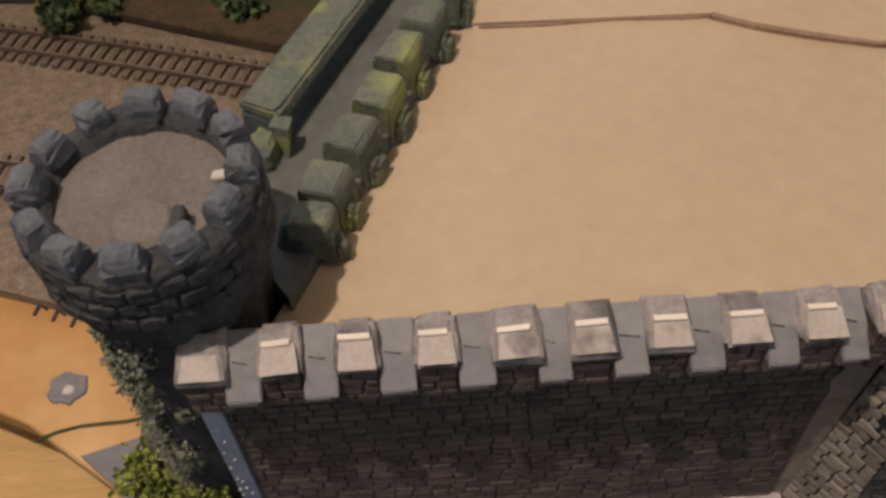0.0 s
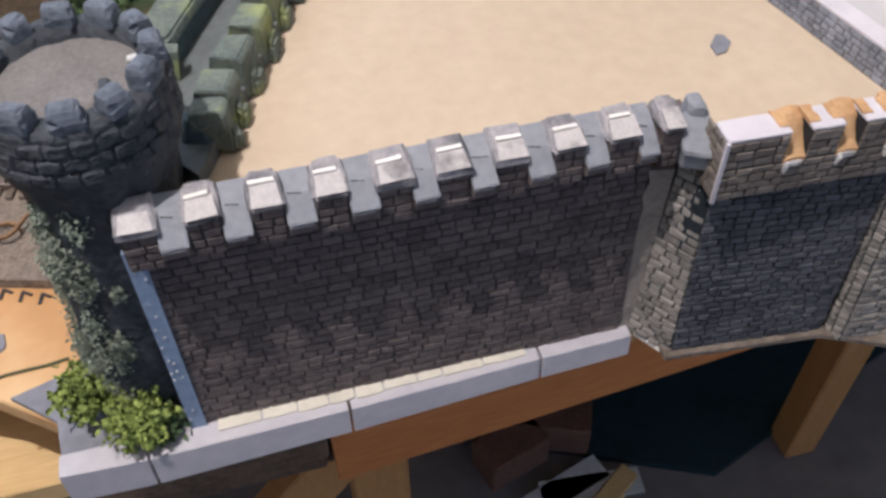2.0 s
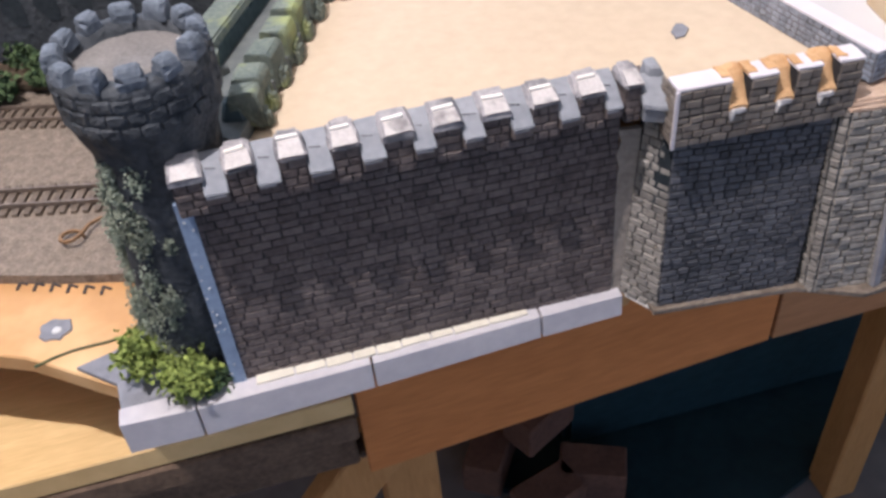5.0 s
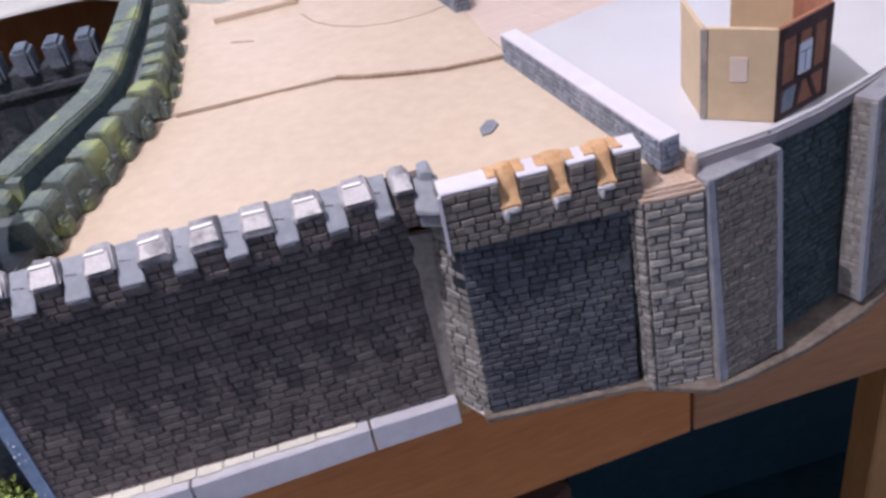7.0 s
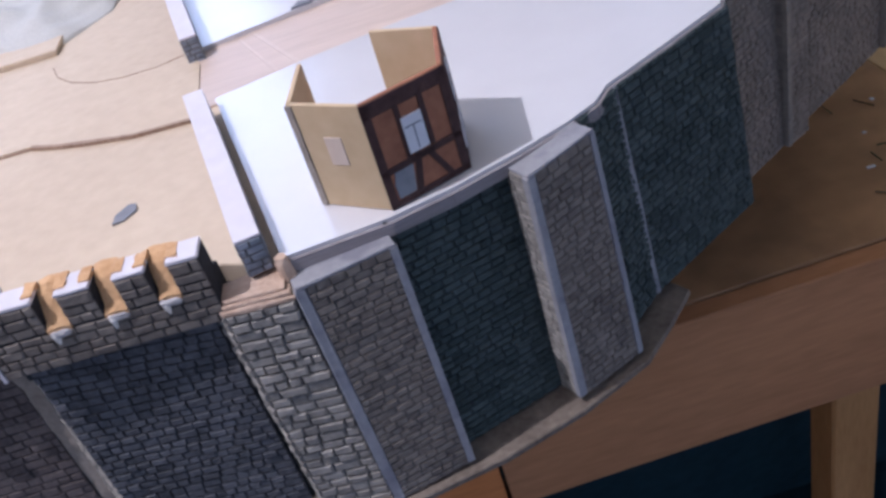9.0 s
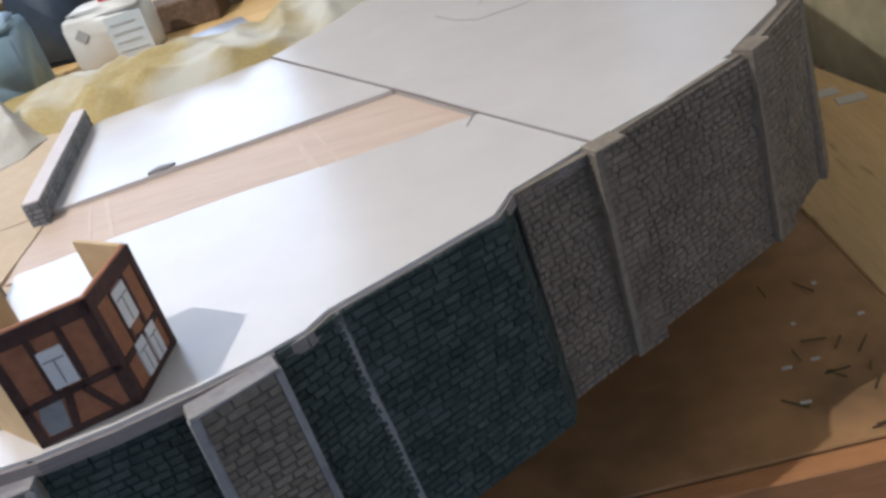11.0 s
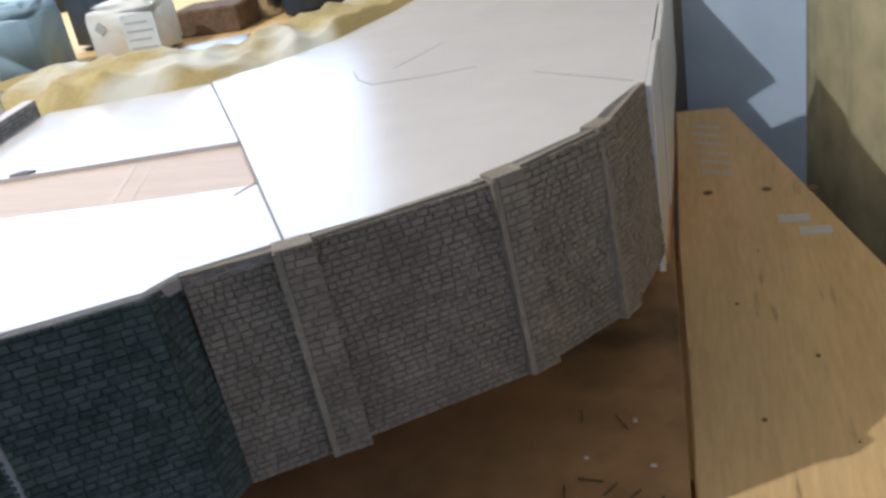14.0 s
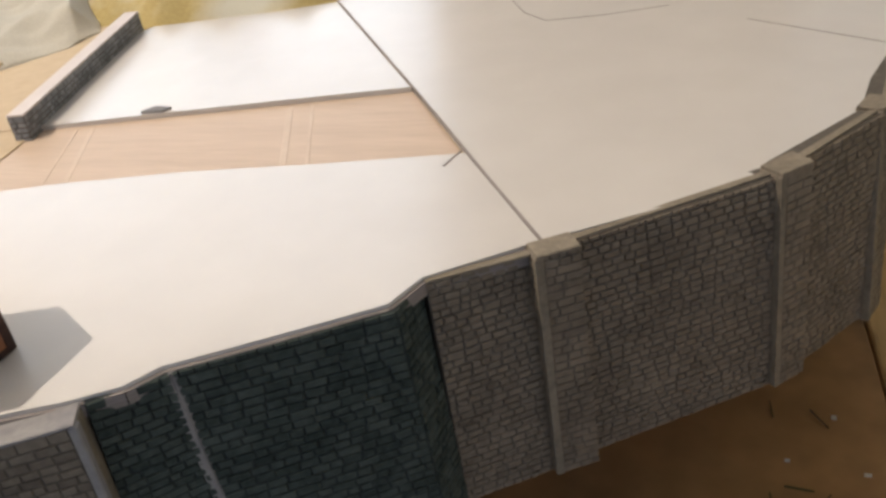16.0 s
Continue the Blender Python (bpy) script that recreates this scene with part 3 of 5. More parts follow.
def track(a, b, bend, label):
    a, b = Vector((*a, 0.004)), Vector((*b, 0.004))
    mid = (a + b) / 2 + Vector((0, bend, 0))
    f = lambda s: a.lerp(mid, s).lerp(mid.lerp(b, s), s)
    n = int((b - a).length / 0.0155)
    tr = thing("railway_track", a, label, "railway track", "tracks behind the tower")
    side = lambda s: (f(min(s + 0.01, 1)) - f(max(s - 0.01, 0))).normalized().cross(Vector((0, 0, 1)))
    for i in range(n):
        s = (i + 0.5) / n
        part("sleeper", bm_bar(f(s) - side(s) * 0.032, f(s) + side(s) * 0.032, 0.0075, 0.006), SLEEPER, tr)
    for k in (-1, 1):
        bm = bmesh.new()
        prev = None
        for i in range(25):
            s = i / 24
            c = f(s) + side(s) * 0.0166 * k
            ring = [bm.verts.new(c + side(s) * dx + Vector((0, 0, dz))) for dx, dz in ((-0.0016, 0.003), (0.0016, 0.003), (0.0016, 0.009), (-0.0016, 0.009))]
            if prev:
                for q in range(4):
                    bm.faces.new((prev[q], prev[(q + 1) % 4], ring[(q + 1) % 4], ring[q]))
            prev = ring
        bmesh.ops.recalc_face_normals(bm, faces=bm.faces)
        part("rail", bm, RAIL, tr)


track((-0.75, 0.50), (-0.02, 0.33), 0.02, "curved model railway track with brown sleepers on ballast")
track((-0.75, 0.74), (0.06, 0.50), 0.03, "model railway track with brown sleepers near the earth bank")

# far crenellated viaduct wall with arches
far = thing("viaduct_wall", (-0.2, 0.78, 0), "dark crenellated model wall with a row of arches", "model wall")
part("core", bm_box((-0.7, 0.765, 0.0), (0.075, 0.80, 0.175), 0.002), TOWER, far)
for i in range(15):
    x = -0.68 + 0.05 * i
    part("merlon", roughen(bm_box((x, 0.752, 0.165), (x + 0.03, 0.80, 0.212), 0.006, 2), 0.002, 80), TOWER_CAP, far)
    part("arch", bm_hull([(x - 0.002 + 0.034 * (0.5 + 0.5 * math.cos(a)), y, 0.105 + 0.022 * max(math.sin(a), 0) - (0.03 if math.sin(a) < 0 else 0)) for a in [math.pi * k / 8 for k in range(-4, 9)] for y in (0.7635, 0.768)]), MORTAR_B, far, "blind dark arch")
part("ledge", bm_box((-0.7, 0.757, 0.135), (0.075, 0.766, 0.148), 0.002), TOWER, far)
for i in range(14):
    rx = rnd.uniform(-0.55, 0.06)
    ob = leaf_clump(None, (rx, rnd.uniform(0.64, 0.75), 0.03), rnd.uniform(0.02, 0.045), 130, LEAF_DARK, "foam_bush", 0.010, 40 + i, 0.8)
    tagged(ob, "dark green foam bush on the scenic earth", "bush", "bushes on the bank")

# ---- foam strip along the wall foot ----
foam = thing("foam_strip", (0.1, -0.02, -0.05), "lilac-white foam board edging in four lengths", "edging strip")
FX = [(-0.131, -0.031, -0.044), (-0.052, -0.034, -0.042), (0.132, -0.031, -0.037), (0.322, -0.024, -0.032), (0.418, -0.022, -0.030)]
for i, ((xa, ya, za), (xb, yb, zb)) in enumerate(zip(FX, FX[1:])):
    g = 0.0012
    part("length", bevel(bm_hull([(xa + g, ya, za), (xb - g, yb, zb), (xa + g, -0.004, za), (xb - g, -0.004, zb),
                                  (xa + g, ya + 0.0022, -0.0005), (xb - g, yb + 0.0022, -0.0005), (xa + g, -0.006, -0.0005), (xb - g, -0.006, -0.0005)]), 0.0007), FOAM, foam)
# ledge only where it is lit; the lamp light sits in the cream colour
rnd = random.Random(19)
x = 0.012
while x < 0.27:
    w = rnd.uniform(0.022, 0.05)
    yf = -0.0205 + 0.004 * x / 0.27 + rnd.uniform(-0.001, 0.0012)
    part("ledge", roughen(bm_prism([(x, yf), (x + w * 0.5, yf + rnd.uniform(-0.001, 0.001)), (x + w - 0.0015, yf + 0.0008), (x + w - 0.0015, -0.006), (x, -0.006)], -0.0006, 0.0016 + rnd.uniform(0, 0.0012), 0.0004), 0.0006, 200), CREAM, foam, "broken ledge behind the strip, lamp light in its cream colour")
    x += w

# ---- curtain wall ----
cw = thing("curtain_wall", (0.2, 0.0, 0.0), "brown-grey stone model castle wall with ten merlons", "model castle wall")
part("core", bm_hull([(x, y, z) for x in (0.0, 0.408) for y, z in ((-0.0070, -0.004), (0.0, 0.235), (0.012, -0.004), (0.012, 0.235))]), MORTAR, cw)
end = part("end_strip", roughen(bm_hull([(-0.012, -0.010, -0.005), (0.002, -0.0105, -0.005), (-0.012, 0.006, -0.005), (0.002, 0.006, -0.005), (-0.012, -0.004, 0.234), (0.002, -0.0045, 0.234), (-0.012, 0.006, 0.234), (0.002, 0.006, 0.234)]), 0.0008, 60, 3), EDGE_BLUE, cw, "pale blue card end with white glue specks")
rnd = random.Random(23)
for k in range(14):
    z = rnd.uniform(0.01, 0.22)
    y = -0.0108 + 0.006 * z / 0.234
    gx, gr = rnd.uniform(-0.011, -0.001), rnd.uniform(0.0006, 0.0014)
    part("glue_speck", bm_hull([(gx + sx * gr, y + sy, z + sz * gr) for sx, sz in ((-1, 0), (1, 0), (0, -1), (0, 1)) for sy in (-0.0006, 0.001)]), PAPER, end, "white glue speck")
part("parapet", bm_hull([(-0.006, -0.019, 0.240), (0.43, -0.019, 0.240), (-0.006, -0.019, 0.252), (0.43, -0.019, 0.252), (-0.006, 0.012, 0.268), (0.43, 0.012, 0.268), (-0.006, 0.012, 0.225), (0.43, 0.012, 0.225), (-0.006, -0.001, 0.230), (0.43, -0.001, 0.230)]), STONE_BROWN, cw)
MX = [0.0068, 0.0525, 0.0975, 0.1437, 0.1905, 0.235, 0.280, 0.325, 0.3690, 0.410]
for i, x in enumerate(MX):
    r = random.Random(70 + i)
    w = 0.0235 + r.uniform(-0.0012, 0.0016) - (0.008 if i == 9 else 0)
    yf = -0.0205 + r.uniform(-0.0008, 0.0008)
    top = 0.2835 - 0.0045 * x + r.uniform(-0.0012, 0.0012) - (0.003 if i == 0 else 0)
    foot = 0.232 + r.uniform(-0.002, 0.002)
    ridge_y = (-0.0065 if i else -0.010) + r.uniform(-0.001, 0.001)
    mer = part("merlon", bevel(bm_hull([(x + sx * w / 2, y, z) for sx in (-1, 1) for y, z in ((yf, foot), (yf, 0.268), (0.012, 0.268), (0.012, foot + 0.01), (-0.004, foot - 0.002))]), 0.001), MORTAR, cw)
    hw = w / 2 + 0.0022
    tilt = r.uniform(-0.0008, 0.0008)
    part("cap", roughen(bevel(bm_hull([(x - hw, yf - 0.0026, 0.2655), (x + hw, yf - 0.0026, 0.2655), (x - hw, yf - 0.0026, 0.2715), (x + hw, yf - 0.0026, 0.2715),
                                       (x - hw * 0.80, ridge_y, top - 0.0025 - tilt), (x + hw * 0.80, ridge_y, top - 0.0025 + tilt), (x - hw * 0.72, 0.0035, top + 0.0008), (x + hw * 0.72, 0.0035, top + 0.0008),
                                       (x - hw * 0.92, 0.0105, 0.2765), (x + hw * 0.92, 0.0105, 0.2765), (x - hw, 0.0115, 0.2665), (x + hw, 0.0115, 0.2665), (x - hw * 1.02, -0.004, 0.2745), (x + hw * 1.02, -0.004, 0.2745)]), 0.0026, 2), 0.0020, 110),
         CAP_GREY, mer, "patchy grey sloping cap")
    zf, yv = 0.2728, yf - 0.0026
    # slope made whiter than the cap: the light it catches is coloured in
    part("cap_front", roughen(bm_hull([(x - hw * 0.80, yv - 0.0008, zf + 0.0002), (x + hw * 0.84, yv - 0.0008, zf + 0.0004 + 2 * tilt), (x - hw * 0.68, ridge_y - 0.0012, top - 0.0022), (x + hw * 0.70, ridge_y - 0.0012, top - 0.0022),
                                       (x - hw * 0.78, yv + 0.002, zf - 0.002), (x + hw * 0.82, yv + 0.002, zf - 0.002), (x - hw * 0.66, ridge_y + 0.001, top - 0.005), (x + hw * 0.68, ridge_y + 0.001, top - 0.005)]), 0.0005, 90), CAP_FRONT, mer, "worn sloping face whitened by painted-in light")
    if i not in (0, 9):
        part("cap_line", roughen(bm_bar((x - hw * r.uniform(0.66, 0.76), ridge_y - 0.0012, top - 0.0016 - tilt), (x + hw * r.uniform(0.45, 0.72), ridge_y - 0.0012, top - 0.0014 + tilt), 0.0036, 0.0022), 0.0005, 300), CAP_LINE, mer, "bare pale card edge")
    stones(cw, ((x - w / 2, yf - 0.0003, foot), (x + w / 2, yf - 0.0003, foot), (x + w / 2, yf - 0.0003, 0.267), (x - w / 2, yf - 0.0003, 0.267)), STONE_BROWN, 0.0085, 1.5, 0.0014, 999, 300 + i)
    for sx in (-1, 1):
        ya, yb = (yf, 0.0) if sx > 0 else (0.0, yf)
        stones(cw, ((x + sx * w / 2, ya, foot), (x + sx * w / 2, yb, foot), (x + sx * w / 2, yb, 0.267), (x + sx * w / 2, ya, 0.267)), STONE_BROWN, 0.0085, 1.3, 0.0009, 999, 330 + i)
for i, (xa, xb) in enumerate(zip(MX, MX[1:])):
    c = (xa + xb) / 2
    r = random.Random(90 + i)
    w = xb - xa - 0.0262
    lip = 0.2555 + r.uniform(-0.001, 0.001)
    sill = part("sill", roughen(bevel(bm_hull([(c + sx * w / 2 * k, y, z) for sx in (-1, 1) for y, z, k in ((-0.0295, lip - 0.0022, 1.06), (-0.0295, lip, 1.06), (-0.0116, 0.2695, 1.0), (0.009, 0.2755, 1.1), (0.012, 0.255, 1.1), (-0.012, 0.2505, 1.0))]), 0.0009), 0.0007, 120), SILL_GREY, cw, "smooth grey sloping sill")
    part("crack", roughen(bm_bar((c - w * r.uniform(0.25, 0.46), -0.0108, 0.2700), (c + w * r.uniform(-0.1, 0.3), -0.0125, 0.2692), 0.0006, 0.0006), 0.0006, 400, 2), MORTAR, sill, "thin dark crack")
    part("corbel", roughen(bevel(bm_hull([(c + sx * w * 0.5, y, z) for sx in (-1, 1) for y, z in ((-0.0278, lip - 0.0030), (-0.0272, 0.2425), (-0.012, 0.2395), (-0.012, lip - 0.0030))]), 0.0009), 0.0009, 120), STONE_BROWN, sill, "dark brick corbel")
    part("lip_edge", roughen(bm_bar((c - w * 0.50, -0.0286, lip - 0.0036), (c + w * r.uniform(0.2, 0.5), -0.0286, lip - 0.0036), 0.0014, 0.0016), 0.0006, 260), EDGE_LILAC, sill, "pale chipped edge")
stones(cw, ((0.0, -0.0073, -0.003), (0.408, -0.0073, -0.003), (0.408, -0.0003, 0.231), (0.0, -0.0003, 0.231)), STONE_BROWN, 0.0090, 1.85, 0.0011, 300, 11)
part("corner_block", roughen(bevel(bm_hull([(0.425, -0.012, 0.258), (0.440, -0.018, 0.258), (0.442, 0.006, 0.258), (0.426, 0.008, 0.258), (0.426, -0.009, 0.279), (0.439, -0.014, 0.279), (0.438, 0.003, 0.282), (0.428, 0.005, 0.282)]), 0.002), 0.0016, 90), SILL_GREY, cw, "grey corner block")
part("corner_slope", roughen(bevel(bm_hull([(0.416, -0.031, 0.247), (0.438, -0.042, 0.247), (0.416, -0.031, 0.252), (0.438, -0.042, 0.252), (0.421, -0.006, 0.272), (0.443, -0.010, 0.272), (0.421, -0.002, 0.25), (0.443, -0.004, 0.25)]), 0.0012), 0.0007, 120), SILL_GREY, cw, "smooth grey sloping sill")
part("corner_corbel", roughen(bevel(bm_hull([(0.418, -0.029, 0.246), (0.436, -0.039, 0.246), (0.418, -0.027, 0.232), (0.436, -0.036, 0.232), (0.424, -0.004, 0.246), (0.442, -0.006, 0.246), (0.424, -0.004, 0.226), (0.442, -0.006, 0.226)]), 0.001), 0.0008, 110), SILL_GREY, cw, "grey block under the corner sill")
# torn card return between the wall and the bastion
bm = bmesh.new()
rnd = random.Random(77)
ring = []
for k in range(15):
    f = k / 14
    left = 0.3985 + 0.0085 * min(1.0, f * 2.0) + rnd.uniform(-0.0022, 0.0022)
    right = 0.4185 + 0.0095 * f
    z = -0.004 + 0.214 * f
    ring.append([bm.verts.new(p) for p in ((left, -0.0032, z), (right, -0.0075, z), (right + 0.002, 0.0, z), (left + 0.002, 0.002, z))])
for p, q in zip(ring, ring[1:]):
    for k in range(4):
        bm.faces.new((p[k], p[(k + 1) % 4], q[(k + 1) % 4], q[k]))
bm.faces.new(ring[0]), bm.faces.new(list(reversed(ring[-1])))
bmesh.ops.recalc_face_normals(bm, faces=bm.faces)
part("torn_edge", roughen(bm, 0.0012, 90), TORN_GREY, cw, "torn grey-brown card edge")

# ---- bastion ----
ba = thing("bastion", (0.52, -0.03, -0.01), "blue-grey stone model bastion with a raw-edged brown parapet", "model bastion")
B0, B1, B2, B3 = (0.4478, -0.0432, -0.012), (0.6025, -0.0585, -0.005), (0.6015, -0.047, 0.216), (0.4440, -0.0400, 0.222)
_n = (Vector(B1) - Vector(B0)).cross(Vector(B3) - Vector(B0)).normalized()
B2 = tuple(Vector(B2) - _n * (Vector(B2) - Vector(B0)).dot(_n))
L0, L3 = (0.4195, -0.0045, -0.008), (0.4295, -0.0095, 0.222)
part("core", bm_hull([Vector(p) + Vector((0.0012, 0.002, 0)) for p in (B0, B1, B2, B3, L0, L3, (0.60, 0.02, -0.005), (0.60, 0.02, 0.214), (0.44, 0.02, 0.224), (0.44, 0.02, -0.01))]), MORTAR_B, ba)
off = Vector((0.0, -0.0006, 0))
stones(ba, [Vector(p) + off for p in (B0, B1, B2, B3)], STONE_GREY, 0.0080, 1.55, 0.0016, 300, 21)
# left facet paler than the front: falling light is in its stone colour
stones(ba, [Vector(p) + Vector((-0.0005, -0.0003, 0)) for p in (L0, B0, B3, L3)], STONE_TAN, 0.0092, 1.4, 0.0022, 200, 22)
part("base_bead", bm_bar((0.446, -0.046, -0.011), (0.603, -0.064, -0.006), 0.003, 0.003), CAP_LINE, ba, "pale glue bead at the foot")
part("base_bead", bm_bar((0.424, -0.012, -0.009), (0.447, -0.046, -0.011), 0.003, 0.003), CAP_LINE, ba, "pale glue bead at the foot")
PB0, PB1 = Vector((0.436, -0.055, 0.0)), Vector((0.612, -0.0635, 0.0))
along = (PB1 - PB0).normalized()
back = Vector((-along.y, along.x, 0))
Z = Vector((0, 0, 1))
LEN = (PB1 - PB0).length


def pbox(s0, s1, z0, z1, d0=0.0, d1=0.034, bev=0.0008):
    a, b = PB0 + along * s0, PB0 + along * s1
    return bevel(bm_hull([p + back * d + Z * z for p in (a, b) for d in (d0, d1) for z in (z0, z1)]), bev)


def drop(s):
    return -0.008 * s / LEN


part("parapet", pbox(0.0, LEN, 0.216, 0.2485), MORTAR, ba)
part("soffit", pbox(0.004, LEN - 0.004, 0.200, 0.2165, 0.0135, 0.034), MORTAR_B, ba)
CR = [(0.050, 0.068), (0.094, 0.112), (0.136, 0.153)]
edges = [0.0] + [v for c in CR for v in c] + [LEN]
for i in range(4):
    s0, s1 = edges[2 * i], edges[2 * i + 1]
    mer = part("merlon", roughen(pbox(s0, s1, 0.2475, 0.276, 0.0, 0.026), 0.0006, 100), MORTAR, ba)
    part("top", roughen(pbox(s0 - 0.0006, s1 + 0.0006, 0.2755, 0.279, -0.0006, 0.024), 0.0008, 90), WHITE_PINK, mer, "pale lilac-white painted top")
    a, b = PB0 + along * s0, PB0 + along * s1
    stones(ba, [p - back * 0.0004 + Z * z for p, z in ((a, 0.2495), (b, 0.2495), (b, 0.2755), (a, 0.2755))], STONE_MAUVE, 0.0082, 1.6, 0.0013, 200, 40 + i)
for i, (s0, s1) in enumerate(CR):
    m = (s0 + s1) / 2
    h = (s1 - s0) / 2
    rnd = random.Random(140 + i)
    prof = ((-0.0016, 0.2475, 1.0), (-0.0016, 0.2510, 1.0), (0.004, 0.2560, 0.86), (0.009, 0.2650, 0.74), (0.014, 0.2720, 0.98), (0.020, 0.2770, 1.0), (0.028, 0.2780, 1.0), (0.030, 0.2475, 1.0))
    bm = bmesh.new()
    cols = []
    for k in range(7):
        u = -1 + k / 3
        cols.append([bm.verts.new(PB0 + along * (m + h * u * w) + back * d + Z * (z + 0.0012 * (1 - u * u) * (z > 0.25))) for d, z, w in prof])
    for p, q in zip(cols, cols[1:]):
        for k in range(len(prof)):
            bm.faces.new((p[k], q[k], q[(k + 1) % len(prof)], p[(k + 1) % len(prof)]))
    bm.faces.new(cols[0]), bm.faces.new(cols[-1])
    bmesh.ops.recalc_face_normals(bm, faces=bm.faces)
    part("crenel", roughen(bm, 0.0016, 130), RAW_TAN, ba, "raw orange card notch")
    for sd in (-1, 1):
        e = m + sd * (h + 0.0035)
        part("torn_patch", roughen(bm_hull([PB0 + along * (e + k * 0.0042) + back * d + Z * z for k in (-1, 1) for d in (0.006, 0.024) for z in (0.2765, 0.2800)]), 0.0024, 140, 2), RAW_TAN, ba, "raw orange torn card")
    part("lip", roughen(bevel(bm_hull([PB0 + along * (m + k * h * 0.95) + back * d + Z * z for k in (-1, 1) for d in (-0.0028, 0.002) for z in (0.2435, 0.2495)]), 0.001), 0.0014, 160, 1), CAP_FRONT, ba, "pale chipped lip")
    g = PB0 + along * (m - h * 0.6) - back * 0.0012
    part("glue", roughen(bm_lathe([(0.0008, 0.2370), (0.0022, 0.2405), (0.0028, 0.2450), (0.0016, 0.2490)], g.x, g.y, 10), 0.0014, 300), CAP_LINE, ba, "pale glue blob")
a, b = PB0, PB1
stones(ba, [p - back * 0.0004 + Z * z for p, z in ((a, 0.2165), (b, 0.2165), (b, 0.2485), (a, 0.2485))], STONE_MAUVE, 0.0082, 1.7, 0.0013, 200, 50)
sl = PB0 + back * 0.034
stones(ba, [sl + Z * 0.2165 - along * 0.0004, PB0 + Z * 0.2165 - along * 0.0004, PB0 + Z * 0.2755 - along * 0.0004, sl + Z * 0.2755 - along * 0.0004], STONE_MAUVE, 0.0085, 1.6, 0.0013, 100, 51)
part("corner_edge", bm_bar(PB0 + Z * 0.216 - along * 0.001 - back * 0.001, PB0 + Z * 0.277 - along * 0.001 - back * 0.001, 0.003, 0.003), WHITE_PINK, ba, "chipped pale corner")

# ---- faceted pier ----
pier = thing("pier", (0.64, -0.06, -0.01), "faceted pier of deep grey stones with a raw tan top", "model pier")
PL = [(0.6125, -0.040), (0.6110, -0.066), (0.6165, -0.0745), (0.6745, -0.081), (0.676, -0.03)]
PT = [(0.6040, -0.040), (0.6050, -0.058), (0.6110, -0.0665), (0.6650, -0.0715), (0.668, -0.03)]
part("core", bm_hull([(x, y, -0.010) for x, y in PL] + [(x, y, 0.222) for x, y in PT]), MORTAR_B, pier)
for i in range(3):
    stones(pier, ((*PL[i], -0.009), (*PL[i + 1], -0.009), (*PT[i + 1], 0.221), (*PT[i], 0.221)), STONE_TAN, 0.0092, 1.7, 0.0030, 120, 60 + i)
for k, (z, e) in enumerate(((0.2215, 0.0012), (0.2255, -0.0006), (0.2290, -0.0030))):
    bm = bm_prism([(0.632 + (x - 0.632) * (1 + e / 0.026), -0.045 + (y + 0.045) * (1 + e / 0.026)) for x, y in PT], z, z + 0.0036, 0.0008)
    part("top_layer", roughen(bm, 0.0022, 70, 2), RAW_PALE, pier, "raw tan card layer")
part("post", roughen(bm_lathe([(0.0065, 0.226), (0.005, 0.236), (0.0062, 0.243), (0.004, 0.248)], 0.664, -0.052, 12), 0.003, 120), RAW_PALE, pier, "small raw tan stub")

# ---- buttresses and panels along the curved side ----


def buttress(name_label, tl, tr, bl, br, mat, depth, rim, seed, course=0.0068, right_rim=True, edge=None):
    edge = edge or EDGE_LILAC
    bt = thing("buttress", ((bl[0] + br[0]) / 2, (bl[1] + br[1]) / 2, bl[2]), name_label, "model buttress", "buttresses along the side")
    bl, br, tr, tl = (Vector(p) for p in (bl, br, tr, tl))
    n = (br - bl).cross(tl - bl).normalized()
    tr = tr - n * (tr - bl).dot(n)
    part("slab", bm_slab(bl - n * 0.001, br - n * 0.001, tr - n * 0.001, tl - n * 0.001, depth, 0.0012), TAUPE_EDGE, bt)
    ix = (br - bl).normalized() * 0.002
    part("joint_bed", bm_slab(bl + ix, br - ix, tr - ix, tl + ix, 0.0012), MORTAR_T, bt, "dark mortar bed")
    ux = (br - bl).normalized()
    k = rim
    part("edge", roughen(bevel(bm_hull([p + n * d + ux * e for p in (bl, tl) for d in (-0.005, 0.0016) for e in (-0.0012, k)]), 0.001), 0.0006, 90), edge, bt, "smooth paler edge")
    if right_rim:
        part("edge", roughen(bevel(bm_hull([p + n * d + ux * e for p in (br, tr) for d in (-0.006, 0.0016) for e in (-k * 0.7, 0.0012)]), 0.001), 0.0009, 90), EDGE_LILAC, bt, "chipped lilac-grey edge")
    part("top", roughen(bevel(bm_hull([p - n * d + Z * z for p in (tl, tr) for d in (-0.0015, depth) for z in (-0.0005, 0.0025)]), 0.0008), 0.0006, 90), edge, bt, "pale top edge")
    q = [bl + ux * k, br - ux * (k * 0.7 if right_rim else 0), tr - ux * (k * 0.7 if right_rim else 0), tl + ux * k]
    stones(bt, [p + n * 0.0003 for p in q], mat, course, 1.7, 0.0011, 300, seed)
    stones(bt, [bl - n * depth - ux * 0.0003, bl - n * 0.004 - ux * 0.0003, tl - n * 0.004 - ux * 0.0003, tl - n * depth - ux * 0.0003], LIT_RETURN_OF.get(mat, mat), course, 1.5, 0.0009, 120, seed + 7)
    return bt


